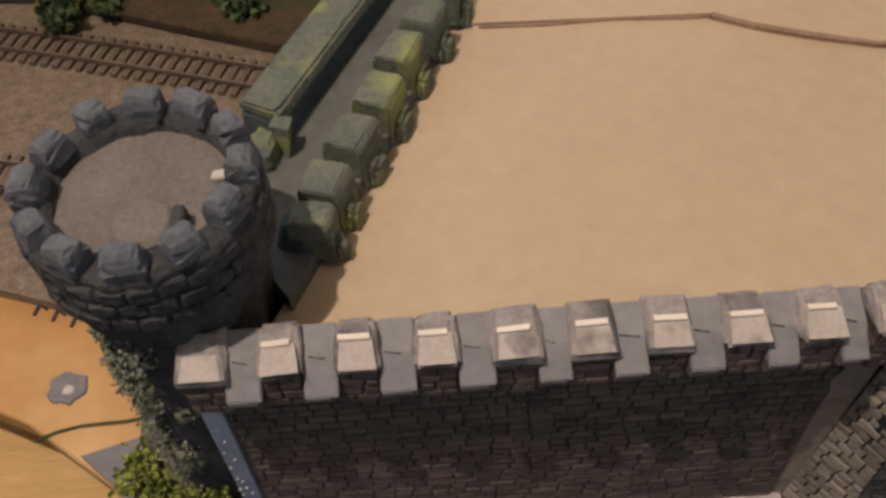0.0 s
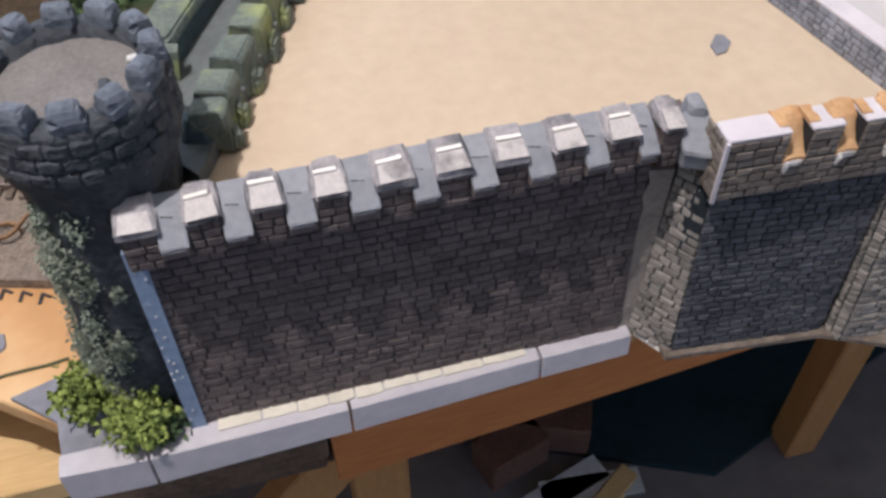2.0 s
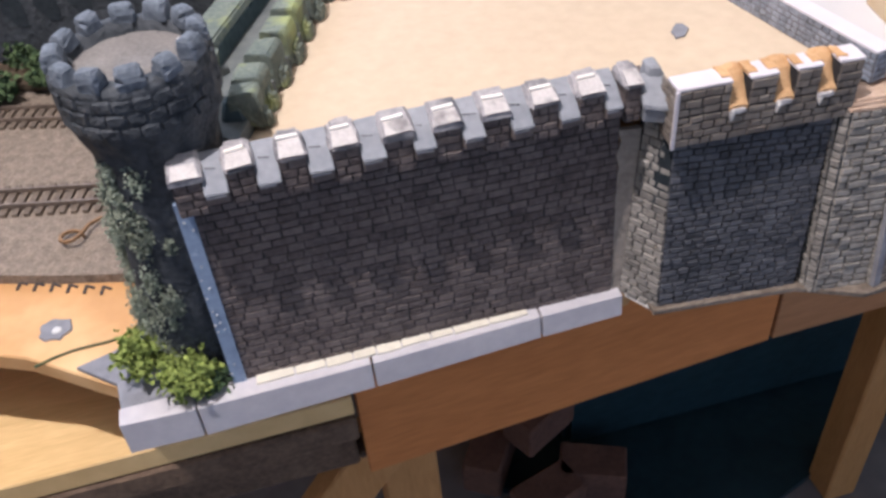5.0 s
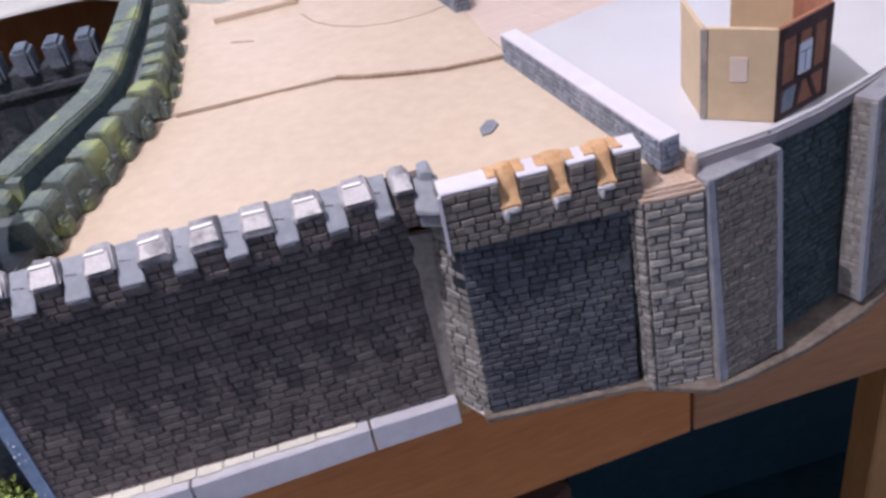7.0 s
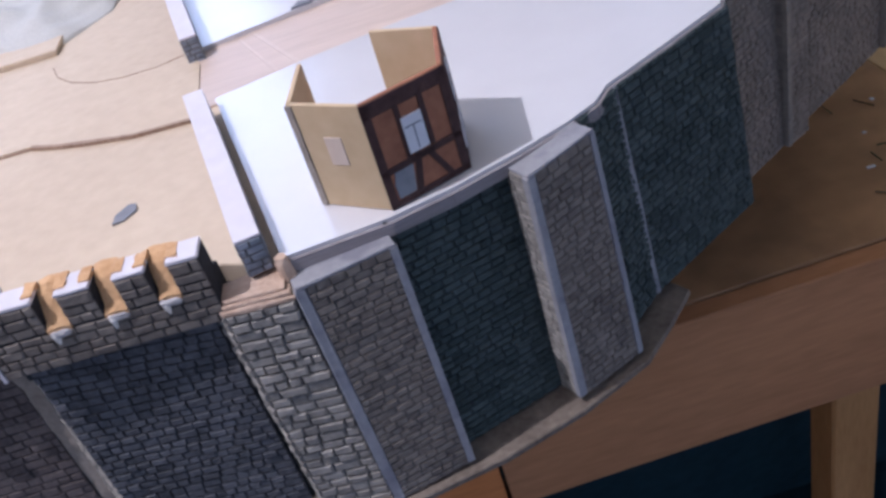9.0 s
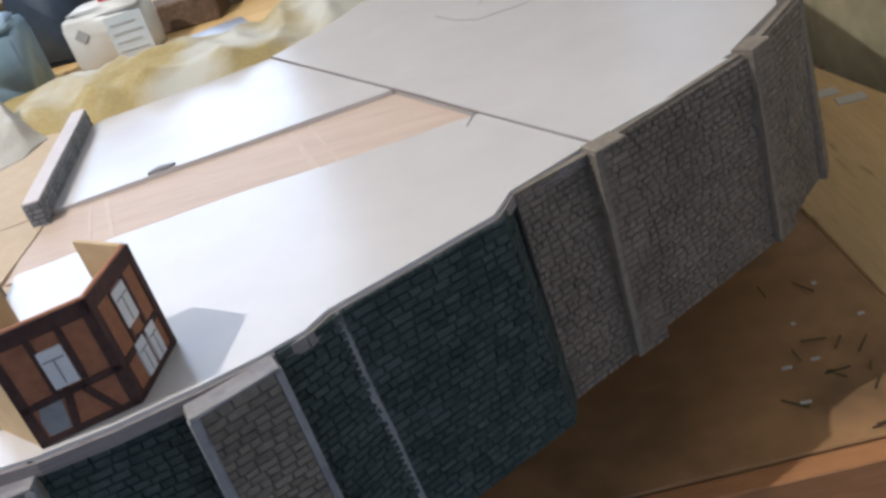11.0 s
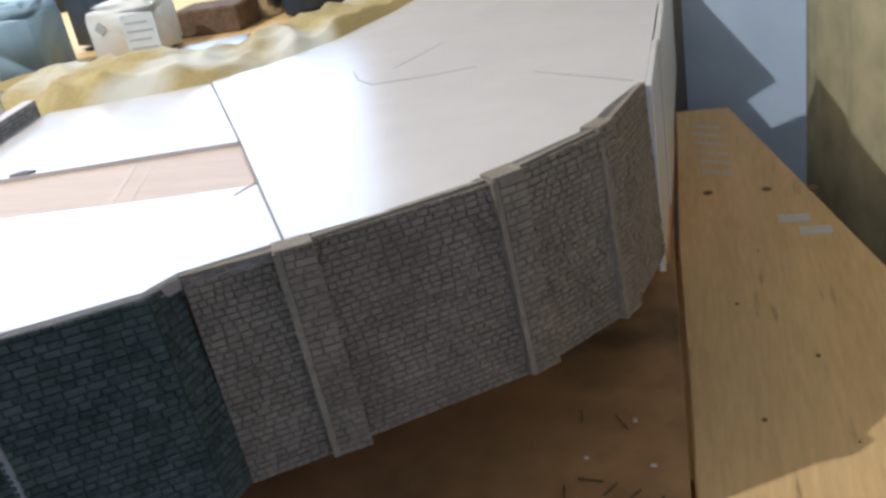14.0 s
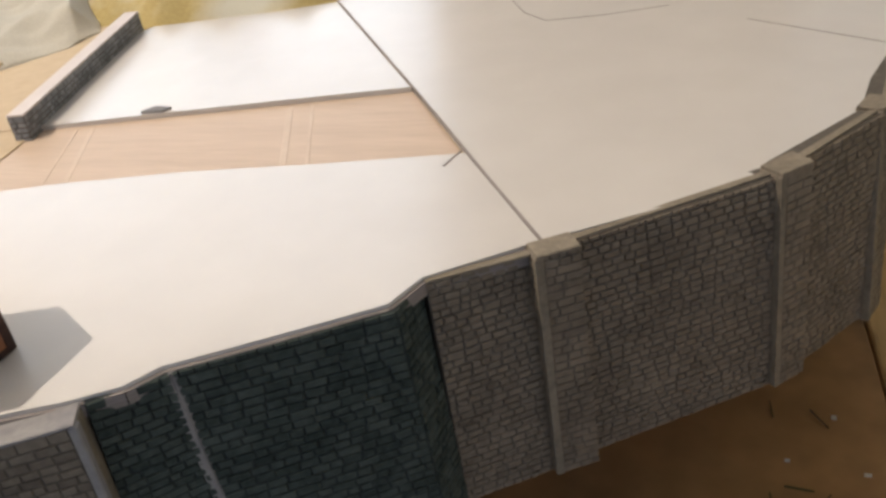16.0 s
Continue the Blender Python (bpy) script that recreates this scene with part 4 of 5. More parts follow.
def panel(label, bl, br, tr, tl, mat, mortar, seed, course=0.0071, depth=0.02, proud=0.0016, ratio=1.8):
    pn = thing("wall_panel", ((bl[0] + br[0]) / 2, (bl[1] + br[1]) / 2, bl[2]), label, "model wall panel", "panels along the side")
    part("backing", bm_slab(bl, br, tr, tl, depth, 0.0006), mortar, pn)
    q = [Vector(p) for p in (bl, br, tr, tl)]
    n = (q[1] - q[0]).cross(q[3] - q[0]).normalized()
    stones(pn, [p + n * 0.0003 for p in q], mat, course, ratio, proud, 300, seed)
    if mat is STONE_TAUPE:
        part("coping", roughen(bevel(bm_hull([p - n * d + Z * z for p in (q[3], q[2]) for d in (-0.0012, 0.006) for z in (0.0, 0.0025)]), 0.0006), 0.0005, 90), TAUPE_EDGE, pn, "thin pale coping")
    return pn


buttress("mauve-brown stone buttress with smooth lilac-grey edges", (0.668, -0.0735, 0.229), (0.7484, -0.059, 0.231), (0.677, -0.092, -0.004), (0.7513, -0.0765, 0.0), STONE_MAUVE, 0.036, 0.008, 71)
buttress("narrower mauve-brown buttress with pale chipped edges", (0.8581, -0.0325, 0.236), (0.9224, -0.004, 0.241), (0.8593, -0.0465, 0.003), (0.9289, -0.013, 0.002), STONE_MAUVE, 0.026, 0.007, 72)
panel("dark blue-grey stone panel recessed between two buttresses", (0.742, -0.055, -0.004), (0.872, -0.012, 0.0), (0.872, -0.004, 0.243), (0.742, -0.040, 0.243), STONE_BLUE, MORTAR_B, 81)
panel("narrow dark blue stone panel beside the buttress", (0.915, 0.004, 0.0), (0.971, 0.052, 0.01), (0.956, 0.056, 0.240), (0.915, 0.018, 0.242), STONE_BLUE, MORTAR_B, 82)
pj = panel("large dark blue-grey stone panel", (0.9715, 0.052, 0.008), (1.106, 0.132, 0.016), (1.0933, 0.136, 0.2405), (0.9575, 0.0555, 0.2405), STONE_BLUE, MORTAR_B, 83, 0.0077)
part("joint_strip", roughen(bevel(bm_hull([(0.9672, 0.0470, 0.008), (0.9725, 0.0488, 0.008), (0.9538, 0.0508, 0.240), (0.9592, 0.0528, 0.240), (0.967, 0.056, 0.008), (0.9745, 0.057, 0.008), (0.955, 0.060, 0.240), (0.9612, 0.061, 0.240)]), 0.0012), 0.0014, 80, 2), EDGE_LILAC, pj, "rough pale vertical joint strip")
panel("short dark stone return beside the step in the wall", (1.106, 0.132, 0.016), (1.113, 0.169, 0.016), (1.1045, 0.172, 0.241), (1.0933, 0.136, 0.2405), STONE_BLUE, MORTAR_B, 84, 0.0077)
panel("taupe stone panel with faint brown joints", (1.1125, 0.168, 0.014), (1.190, 0.222, 0.014), (1.186, 0.217, 0.240), (1.106, 0.170, 0.240), STONE_TAUPE, MORTAR_T, 85, 0.0068, ratio=1.55)
buttress("narrow taupe stone buttress", (1.1824, 0.2029, 0.243), (1.213, 0.2215, 0.243), (1.1844, 0.2095, 0.014), (1.218, 0.230, 0.014), STONE_TAUPE, 0.02, 0.0055, 73, 0.0074, False, TAUPE_EDGE)
panel("wide taupe stone panel between two buttresses", (1.200, 0.231, 0.016), (1.372, 0.341, 0.026), (1.362, 0.338, 0.246), (1.200, 0.228, 0.241), STONE_TAUPE, MORTAR_T, 86, 0.0068, ratio=1.55)
buttress("narrow taupe stone buttress", (1.3572, 0.3212, 0.249), (1.382, 0.346, 0.249), (1.3661, 0.3284, 0.027), (1.392, 0.354, 0.027), STONE_TAUPE, 0.022, 0.0055, 74, 0.0074, False, TAUPE_EDGE)
panel("taupe stone panel near the end of the wall", (1.374, 0.346, 0.027), (1.4585, 0.450, 0.03), (1.4475, 0.452, 0.247), (1.362, 0.338, 0.247), STONE_TAUPE, MORTAR_T, 87, 0.0068, ratio=1.55)
buttress("narrow taupe stone buttress", (1.4445, 0.4404, 0.249), (1.458, 0.468, 0.249), (1.4557, 0.4319, 0.03), (1.470, 0.462, 0.03), STONE_TAUPE, 0.022, 0.0055, 75, 0.0074, False, TAUPE_EDGE)
panel("last taupe stone panel curving into the end", (1.462, 0.455, 0.03), (1.493, 0.590, 0.03), (1.482, 0.596, 0.246), (1.450, 0.456, 0.247), STONE_TAUPE, MORTAR_T, 88, 0.0068, ratio=1.55)
ep = thing("end_panel", (1.49, 1.0, -0.03), "glossy white card end wall in upright sheets", "end wall")
for ya, yb, dx in ((0.594, 0.80, 0.0), (0.803, 1.02, 0.003), (1.023, 1.5, 0.001)):
    part("sheet", bm_box((1.484 + dx, ya, 0.0), (1.492 + dx, yb, 0.2452), 0.001), WHITE, ep)
part("support", bm_box((1.30, 0.90, BZ), (1.482, 1.45, -0.002), 0.003), TIMBER, ep)
# thin curved base sheet under the side
single("base_sheet", bm_prism([(0.44, -0.05), (0.60, -0.066), (0.665, -0.098), (0.70, -0.096), (0.78, -0.081), (0.86, -0.055), (0.932, -0.020), (0.972, 0.02), (1.003, 0.055), (0.99, 0.075), (0.9, 0.08), (0.44, 0.05)], -0.0119, -0.0045, 0.001), TORN,
       "thin curved brown hardboard sheet under the buttresses", "base sheet")

# ---- decks ----
dk = thing("castle_deck", (0.4, 0.3, 0.22), "tan cardboard castle deck with a torn curved upper layer", "model deck")
part("lower_layer", bm_prism([(0.03, 0.022), (0.435, 0.022), (0.44, -0.015), (0.612, -0.018), (0.668, -0.045), (0.75, -0.036), (0.87, 0.002), (0.94, 0.045), (0.95, 0.06), (1.08, 0.14), (1.10, 0.185), (1.18, 0.232), (1.36, 0.348), (1.445, 0.462), (1.475, 0.60), (1.478, 1.5), (1.02, 1.5),
                              (0.93, 1.05), (0.79, 0.84), (0.50, 0.77), (0.20, 0.92), (0.19, 0.6), (0.18, 0.36), (0.07, 0.1)], 0.218, 0.236, 0.001), CARD, dk)
part("upper_layer", bm_prism([(0.19, 0.322), (0.30, 0.3175), (0.389, 0.314), (0.42, 0.298), (0.455, 0.283), (0.51, 0.265), (0.58, 0.258), (0.575, 0.40), (0.50, 0.75), (0.21, 0.9), (0.195, 0.6)], 0.2361, 0.2395), CARD, dk)
tear = [(0.389, 0.312), (0.42, 0.296), (0.455, 0.281), (0.51, 0.263), (0.58, 0.256)]
for (xa, ya), (xb, yb) in zip(tear, tear[1:]):
    part("torn_edge", roughen(bm_bar((xa, ya, 0.238), (xb, yb, 0.238), 0.005, 0.004), 0.0012, 160), CARD_EDGE, dk, "rough torn brown edge")
for (xa, ya), (xb, yb) in zip([(0.196, 0.319), (0.25, 0.3165), (0.31, 0.318), (0.37, 0.313)], [(0.25, 0.3165), (0.31, 0.318), (0.37, 0.313), (0.39, 0.313)]):
    part("seam", bm_bar((xa, ya, 0.2365), (xb, yb, 0.2365), 0.0025, 0.0022), CARD_EDGE, dk, "thin dark seam")
part("second_tear", bm_bar((0.27, 0.50, 0.2396), (0.30, 0.485, 0.2396), 0.003, 0.001), CARD_EDGE, dk)
for s in range(8):
    a0, a1 = math.pi * (1.05 + 0.1 * s), math.pi * (1.05 + 0.1 * (s + 1))
    part("pencil_arc", bm_bar((0.50 + 0.13 * math.cos(a0), 0.56 + 0.13 * math.sin(a0), 0.2395), (0.50 + 0.13 * math.cos(a1), 0.56 + 0.13 * math.sin(a1), 0.2395), 0.0015, 0.001), CARD_EDGE, dk)
single("back_ledge", bm_box((0.25, 0.585, 0.2396), (0.37, 0.64, 0.2475), 0.001), CARD, "pale cardboard ledge at the back of the deck", "card ledge")
single("grey_chip", roughen(bm_prism([(0.5092, 0.0936), (0.5200, 0.0950), (0.5301, 0.1080), (0.5286, 0.1195), (0.5214, 0.1210), (0.5099, 0.1080)], 0.2361, 0.238), 0.001, 200), GREY_PATCH, "small dark grey chip lying on the cardboard", "chip")
wd = thing("white_deck", (1.0, 0.4, 0.24), "glossy white card sheets laid as the castle's upper deck", "model deck")
part("sheet", bm_prism([(0.664, -0.048), (0.75, -0.040), (0.80, -0.027), (0.86, -0.004), (0.905, 0.016), (0.935, 0.034), (0.952, 0.056), (1.02, 0.096), (1.088, 0.138), (1.1035, 0.172), (1.181, 0.226), (1.089, 0.371), (0.95, 0.348), (0.825, 0.332), (0.70, 0.306), (0.60, 0.277)], 0.2363, 0.2445), WHITE, wd)
part("sheet", bm_prism([(0.575, 0.438), (0.705, 0.468), (0.853, 0.501), (0.990, 0.530), (0.787, 0.845), (0.70, 0.812), (0.532, 0.772), (0.515, 0.745)], 0.2363, 0.2435), WHITE, wd)
part("sheet", bm_prism([(1.184, 0.2255), (1.27, 0.278), (1.355, 0.335), (1.406, 0.396), (1.446, 0.457), (1.4655, 0.533), (1.4842, 0.597), (1.4855, 1.5), (1.02, 1.5), (0.985, 1.25), (0.93, 1.045), (0.86, 0.92), (0.789, 0.847), (1.001, 0.517), (1.0915, 0.3725)], 0.2363, 0.2455), WHITE, wd)
part("strip", bm_prism([(0.585, 0.275), (0.825, 0.334), (1.088, 0.3735), (0.992, 0.529), (0.705, 0.467), (0.562, 0.437)], 0.2362, 0.2380), CARD_STRIP, wd, "bare pinkish cardboard strip")
EDGE = [(0.664, -0.048), (0.75, -0.040), (0.80, -0.027), (0.86, -0.004), (0.905, 0.016), (0.935, 0.034), (0.952, 0.056), (1.02, 0.096), (1.088, 0.138), (1.1035, 0.172), (1.184, 0.2245), (1.27, 0.277), (1.355, 0.334), (1.404, 0.397), (1.443, 0.458), (1.4635, 0.534), (1.480, 0.598)]
for (xa, ya), (xb, yb) in zip(EDGE, EDGE[1:]):
    part("edge_layer", bm_bar((xa, ya, 0.2355), (xb, yb, 0.2355), 0.006, 0.011), WHITE_EDGE, wd, "grey layered card edge")
for (xa, ya), (xb, yb) in zip(EDGE[1:], EDGE[2:]):
    sd = Vector((-(yb - ya), xb - xa, 0)).normalized() * 0.026
    part("inner_wall", bm_bar((xa + sd.x, ya + sd.y, 0.135), (xb + sd.x, yb + sd.y, 0.135), 0.006, 0.19), WHITE_EDGE, wd, "plain card inner wall")
for a, b in (((1.183, 0.2255), (1.0905, 0.371)), ((1.0905, 0.371), (1.0, 0.516)), ((1.0, 0.516), (0.788, 0.846))):
    part("seam", bm_bar((*a, 0.2448), (*b, 0.2448), 0.0022, 0.0022), WHITE_EDGE, wd, "thin dark seam")
for a, b in (((1.05, 0.805), (1.075, 0.755)), ((1.075, 0.755), (1.107, 0.722)), ((1.107, 0.722), (1.18, 0.735)), ((1.18, 0.735), (1.25, 0.76)), ((1.115, 0.80), (1.16, 0.93)), ((1.34, 0.70), (1.47, 0.615))):
    part("pencil_line", bm_bar((*a, 0.2455), (*b, 0.2455), 0.0016, 0.0007), WHITE_EDGE, wd, "faint pencil line")
for (xa, ya), (xb, yb), w in (((0.913, 0.350), (0.862, 0.492), 0.007), ((0.936, 0.356), (0.886, 0.498), 0.004), ((0.692, 0.316), (0.640, 0.445), 0.005), ((0.668, 0.308), (0.622, 0.440), 0.003)):
    part("crease", bm_bar((xa, ya, 0.2379), (xb, yb, 0.2379), w, 0.0012, 0.0004), CREASE, wd, "paler folded crease")
part("tick", bm_bar((1.075, 0.345, 0.2445), (1.085, 0.378, 0.2445), 0.002, 0.0012), WHITE_EDGE, wd)
single("grey_chip", roughen(bm_prism([(0.690, 0.468), (0.715, 0.471), (0.722, 0.481), (0.700, 0.484)], 0.2436, 0.2465), 0.001, 200), GREY_PATCH, "small dark grey chip lying on the white card", "chip")


def low_wall(a, b, label, seed):
    lw = thing("low_wall", (*a, 0.236), label, "model low wall", "low walls on the deck")
    a, b = Vector((*a, 0.236)), Vector((*b, 0.236))
    d = (b - a).normalized()
    s = Vector((-d.y, d.x, 0)) * 0.0095
    part("core", bm_hull([p + k * s + Z * z for p in (a, b) for k in (-1, 1) for z in (0, 0.031)]), MORTAR_T, lw)
    part("top", bevel(bm_hull([p + k * s * 1.08 + Z * z for p in (a, b) for k in (-1, 1) for z in (0.031, 0.0335)]), 0.0006), WHITE_PINK, lw, "pale pinkish card top")
    stones(lw, [a + s, a - s, a - s + Z * 0.031, a + s + Z * 0.031], STONE_PALE, 0.006, 1.6, 0.001, 50, seed + 1)
    stones(lw, [a - s, b - s, b - s + Z * 0.031, a - s + Z * 0.031], STONE_PALE, 0.006, 1.6, 0.001, 250, seed)
    stones(lw, [b + s, a + s, a + s + Z * 0.031, b + s + Z * 0.031], STONE_PALE, 0.006, 1.6, 0.001, 250, seed + 2)


low_wall((0.646, -0.047), (0.587, 0.250), "low blue-grey stone wall with a pale pink top", 400)
low_wall((0.572, 0.412), (0.507, 0.762), "low stone wall with pale top near the dust sheet", 410)

# ---- card house ----
hs = thing("card_house", (0.76, 0.03, 0.245), "roofless half-timbered card house with a tan side", "model house")
HP = [(0.713, 0.074), (0.7015, 0.0065), (0.7535, -0.0325), (0.820, -0.0065), (0.828, 0.064), (0.777, 0.097)]
HZ0, HZ1 = 0.245, 0.336


def house_wall(i, mat, name, z1=HZ1):
    a, b = Vector((*HP[i], HZ0)), Vector((*HP[i + 1], HZ0))
    d = (b - a).normalized()
    inn = Vector((-d.y, d.x, 0)) * 0.004
    w = part(name, bevel(bm_hull([p + o + Z * z for p in (a, b) for o in (Vector(), inn) for z in (0, z1 - HZ0)]), 0.0005), mat, hs)
    return w, a, b, d, -inn.normalized()


def house_bar(w, a, d, n, s0, z0, s1, z1, width, mat, name, label="", lift=0.0012):
    p, q = a + d * s0 + Z * z0, a + d * s1 + Z * z1
    t = (q - p).normalized()
    sd = t.cross(n)
    return part(name, bevel(bm_hull([r + sd * (k * width / 2) + n * o for r in (p, q) for k in (-1, 1) for o in (-0.0002, lift)]), 0.0003), mat, w, label)


house_wall(0, HOUSE_TAN, "short_wall")
w, a, b, d, n = house_wall(1, HOUSE_TAN, "side_wall")
ln = (b - a).length
part("window", bevel(bm_hull([a + d * (ln * f) + Z * z + n * o for f in (0.38, 0.62) for z in (0.040, 0.064) for o in (-0.0002, 0.0008)]), 0.0002), PINK_PAPER, w, "faint pinkish paper window")
house_bar(w, a, d, n, 0.002, 0.0, 0.002, 0.09, 0.006, TORN_GREY, "corner_strip", "grey-brown painted corner")
for wi, wins in ((2, ((0.38, 0.62, 0.037, 0.067),)), (3, ((0.36, 0.62, 0.046, 0.076), (0.30, 0.50, 0.006, 0.034), (0.56, 0.76, 0.006, 0.034)))):
    w, a, b, d, n = house_wall(wi, HOUSE_PANEL, "timbered_wall")
    ln = (b - a).length
    for s0, z0, s1, z1, wd_ in ((0.003, 0, 0.003, 0.09, 0.007), (ln - 0.003, 0, ln - 0.003, 0.09, 0.007), (0, 0.0025, ln, 0.0025, 0.005), (0, 0.084, ln, 0.084, 0.012), (0, 0.031, ln, 0.033, 0.0055),
                                (ln * 0.37, 0.034, ln * 0.37, 0.08, 0.0045), (ln * 0.66, 0.036, ln * 0.66, 0.08, 0.0045), (ln * 0.36, 0.0, ln * 0.47, 0.036, 0.0055), (ln * 0.80, 0.002, ln * 0.58, 0.034, 0.005)):
        house_bar(w, a, d, n, s0, z0, s1, z1, wd_, HOUSE_BEAM, "beam", "dark brown beam")
    for f0, f1, z0, z1 in wins:
        wn_ = part("window", bevel(bm_hull([a + d * (ln * f) + Z * z + n * o for f in (f0, f1) for z in (z0, z1) for o in (-0.0002, 0.0018)]), 0.0002), HOUSE_WHITE, w, "white paper window")
        part("glazing_bar", bm_hull([a + d * (ln * ((f0 + f1) / 2) + e) + Z * z + n * o for e in (-0.0005, 0.0005) for z in (z0 + 0.002, z1 - 0.008) for o in (0.0015, 0.0022)]), SILL_GREY, wn_)
        part("glazing_bar", bm_hull([a + d * (ln * f) + Z * (z1 - 0.008 + e) + n * o for f in (f0 + 0.02, f1 - 0.02) for e in (-0.0005, 0.0005) for o in (0.0015, 0.0022)]), SILL_GREY, wn_)
    if wi == 2:
        part("plaster_panel", bevel(bm_hull([a + d * (ln * f) + Z * z + n * o for f, z in ((0.12, 0.006), (0.33, 0.006), (0.38, 0.030), (0.16, 0.030), (0.11, 0.018)) for o in (-0.0002, 0.0008)]), 0.0002), SILL_GREY, w, "speckled grey infill panel")
house_wall(4, HOUSE_TAN, "back_wall")

# ---- round tower ----
TX, TY = -0.014, 0.055
tw = thing("round_tower", (TX, TY, -0.01), "dark round stone tower with twelve merlons and mossy sides", "model tower")
shaft = roughen(bm_lathe([(0.062, -0.006), (0.060, 0.03), (0.058, 0.09), (0.056, 0.18), (0.055, 0.272), (0.058, 0.284), (0.064, 0.300), (0.067, 0.310), (0.067, 0.350), (0.066, 0.3565), (0.0505, 0.3565), (0.0485, 0.338)], TX, TY, 72, 0.006, False), 0.003, 55)
for v in shaft.verts:
    k = max(0.0, 1.0 - v.co.z / 0.24)
    v.co.x, v.co.y = v.co.x - 0.024 * k, v.co.y + 0.022 * k
part("shaft", shaft, TOWER, tw, "dark rough stone shaft", True)
part("roof_floor", roughen(bm_lathe([(0.0498, 0.338), (0.0498, 0.3475), (0.03, 0.348), (0.004, 0.3485)], TX, TY, 48), 0.0012, 90), TOWER_FLOOR, tw, "gritty brown-grey roof floor")
for k in range(3):
    z = 0.318 + 0.0125 * k
    for i in range(26):
        a = 2 * math.pi * (i + 0.5 * (k % 2)) / 26
        r = random.Random(500 + 40 * k + i)
        c = Vector((TX + 0.067 * math.cos(a), TY + 0.067 * math.sin(a), z))
        q = Matrix.Rotation(a, 3, "Z")
        bm = bm_hull([c + q @ Vector((x, y, zz)) for x in (-0.004, 0.0012 + r.uniform(0, 0.001)) for y in (-0.0079, 0.0079) for zz in (-0.0055, 0.0055)])
        part("stone", roughen(bevel(bm, 0.0015), 0.0012, 150), TOWER, tw)
for i in range(12):
    a = math.radians(-57 + 30 * i)
    r = random.Random(600 + i)
    c = Vector((TX + 0.0578 * math.cos(a), TY + 0.0578 * math.sin(a), 0))
    q = Matrix.Rotation(a + r.uniform(-0.1, 0.1), 3, "Z")
    w = 0.0102 + r.uniform(-0.001, 0.0012)
    h = 0.3715 + r.uniform(-0.002, 0.0025)
    bm = bevel(bm_hull([c + q @ Vector((x, y, z)) for x, y, z in ((-0.008, -w, 0.353), (-0.008, w, 0.353), (0.0095, -w, 0.353), (0.0095, w, 0.353), (-0.0075, -w, h - 0.006), (-0.0075, w, h - 0.006), (0.0095, -w, h - 0.008), (0.0095, w, h - 0.008), (-0.004, -w * 0.8, h), (-0.004, w * 0.8, h), (0.006, -w * 0.8, h), (0.006, w * 0.8, h))]), 0.002)
    part("merlon", roughen(bm, 0.0016, 90), TOWER_CAP, tw, "blue-grey rough merlon")
part("roof_hatch", roughen(bm_lathe([(0.019, 0.347), (0.019, 0.353), (0.015, 0.3555), (0.004, 0.356)], TX + 0.005, TY - 0.026, 20), 0.001, 90), TOWER_FLOOR, tw, "small raised roof hatch")
part("hatch_rim", roughen(bm_box((TX + 0.022, TY - 0.042, 0.3475), (TX + 0.030, TY - 0.02, 0.361), 0.002), 0.002, 120), TOWER, tw)
part("chip", roughen(bm_box((0.026, 0.056, 0.3475), (0.034, 0.063, 0.3560), 0.001), 0.001, 200), PAPER, tw, "white chipped corner")
for i in range(70):
    r = random.Random(700 + i)
    a = math.radians(r.uniform(150, 262))
    z = r.uniform(0.0, 0.275)
    k = max(0.0, 1.0 - z / 0.24)
    rad = 0.054
    ob = leaf_clump(tw, (TX - 0.024 * k + rad * math.cos(a), TY + 0.022 * k + rad * math.sin(a), z), r.uniform(0.010, 0.019), 260, MOSS_PALE if i % 3 else MOSS_DARK, "moss_tuft", 0.0028, 700 + i, 1.5)
bush = leaf_clump(None, (-0.052, -0.004, 0.022), 0.036, 900, LEAF, "foam_bush", 0.006, 31, 0.8)
tagged(bush, "bright yellow-green foam bush at the foot of the tower", "bush", "bushes by the tower")
bush2 = leaf_clump(None, (-0.098, 0.035, 0.03), 0.034, 700, LEAF, "foam_bush", 0.006, 32, 1.0)
tagged(bush2, "loose green foam bush against the tower", "bush", "bushes by the tower")
# dark leaves stand in for the shade beneath the bush
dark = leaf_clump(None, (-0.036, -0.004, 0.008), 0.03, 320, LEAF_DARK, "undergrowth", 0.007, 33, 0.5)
tagged(dark, "dark leaf clump standing in for shade beneath the bush", "bush", "bushes by the tower")

# ---- mossy rampart ----
rp = thing("mossy_rampart", (0.1, 0.3, 0.0), "mossy yellow-green double rampart running behind the tower", "model rampart")
INN = [(0.052, 0.045), (0.070, 0.085), (0.084, 0.112), (0.107, 0.160), (0.135, 0.222), (0.152, 0.270), (0.180, 0.345), (0.194, 0.44), (0.199, 0.56), (0.203, 0.70), (0.20, 0.95)]
OUT = [(0.018, 0.12), (0.030, 0.16), (0.040, 0.19), (0.062, 0.235), (0.088, 0.287), (0.118, 0.345), (0.132, 0.40), (0.140, 0.48), (0.148, 0.57), (0.155, 0.68), (0.150, 0.92)]
bm = bmesh.new()
rows_ = []
for (xi, yi), (xo, yo) in zip(INN, OUT):
    rows_.append([bm.verts.new(p) for p in ((xi, yi, -0.01), (xi, yi, 0.252), (xo - 0.025, yo + 0.01, 0.247), (xo - 0.025, yo + 0.01, -0.01))])
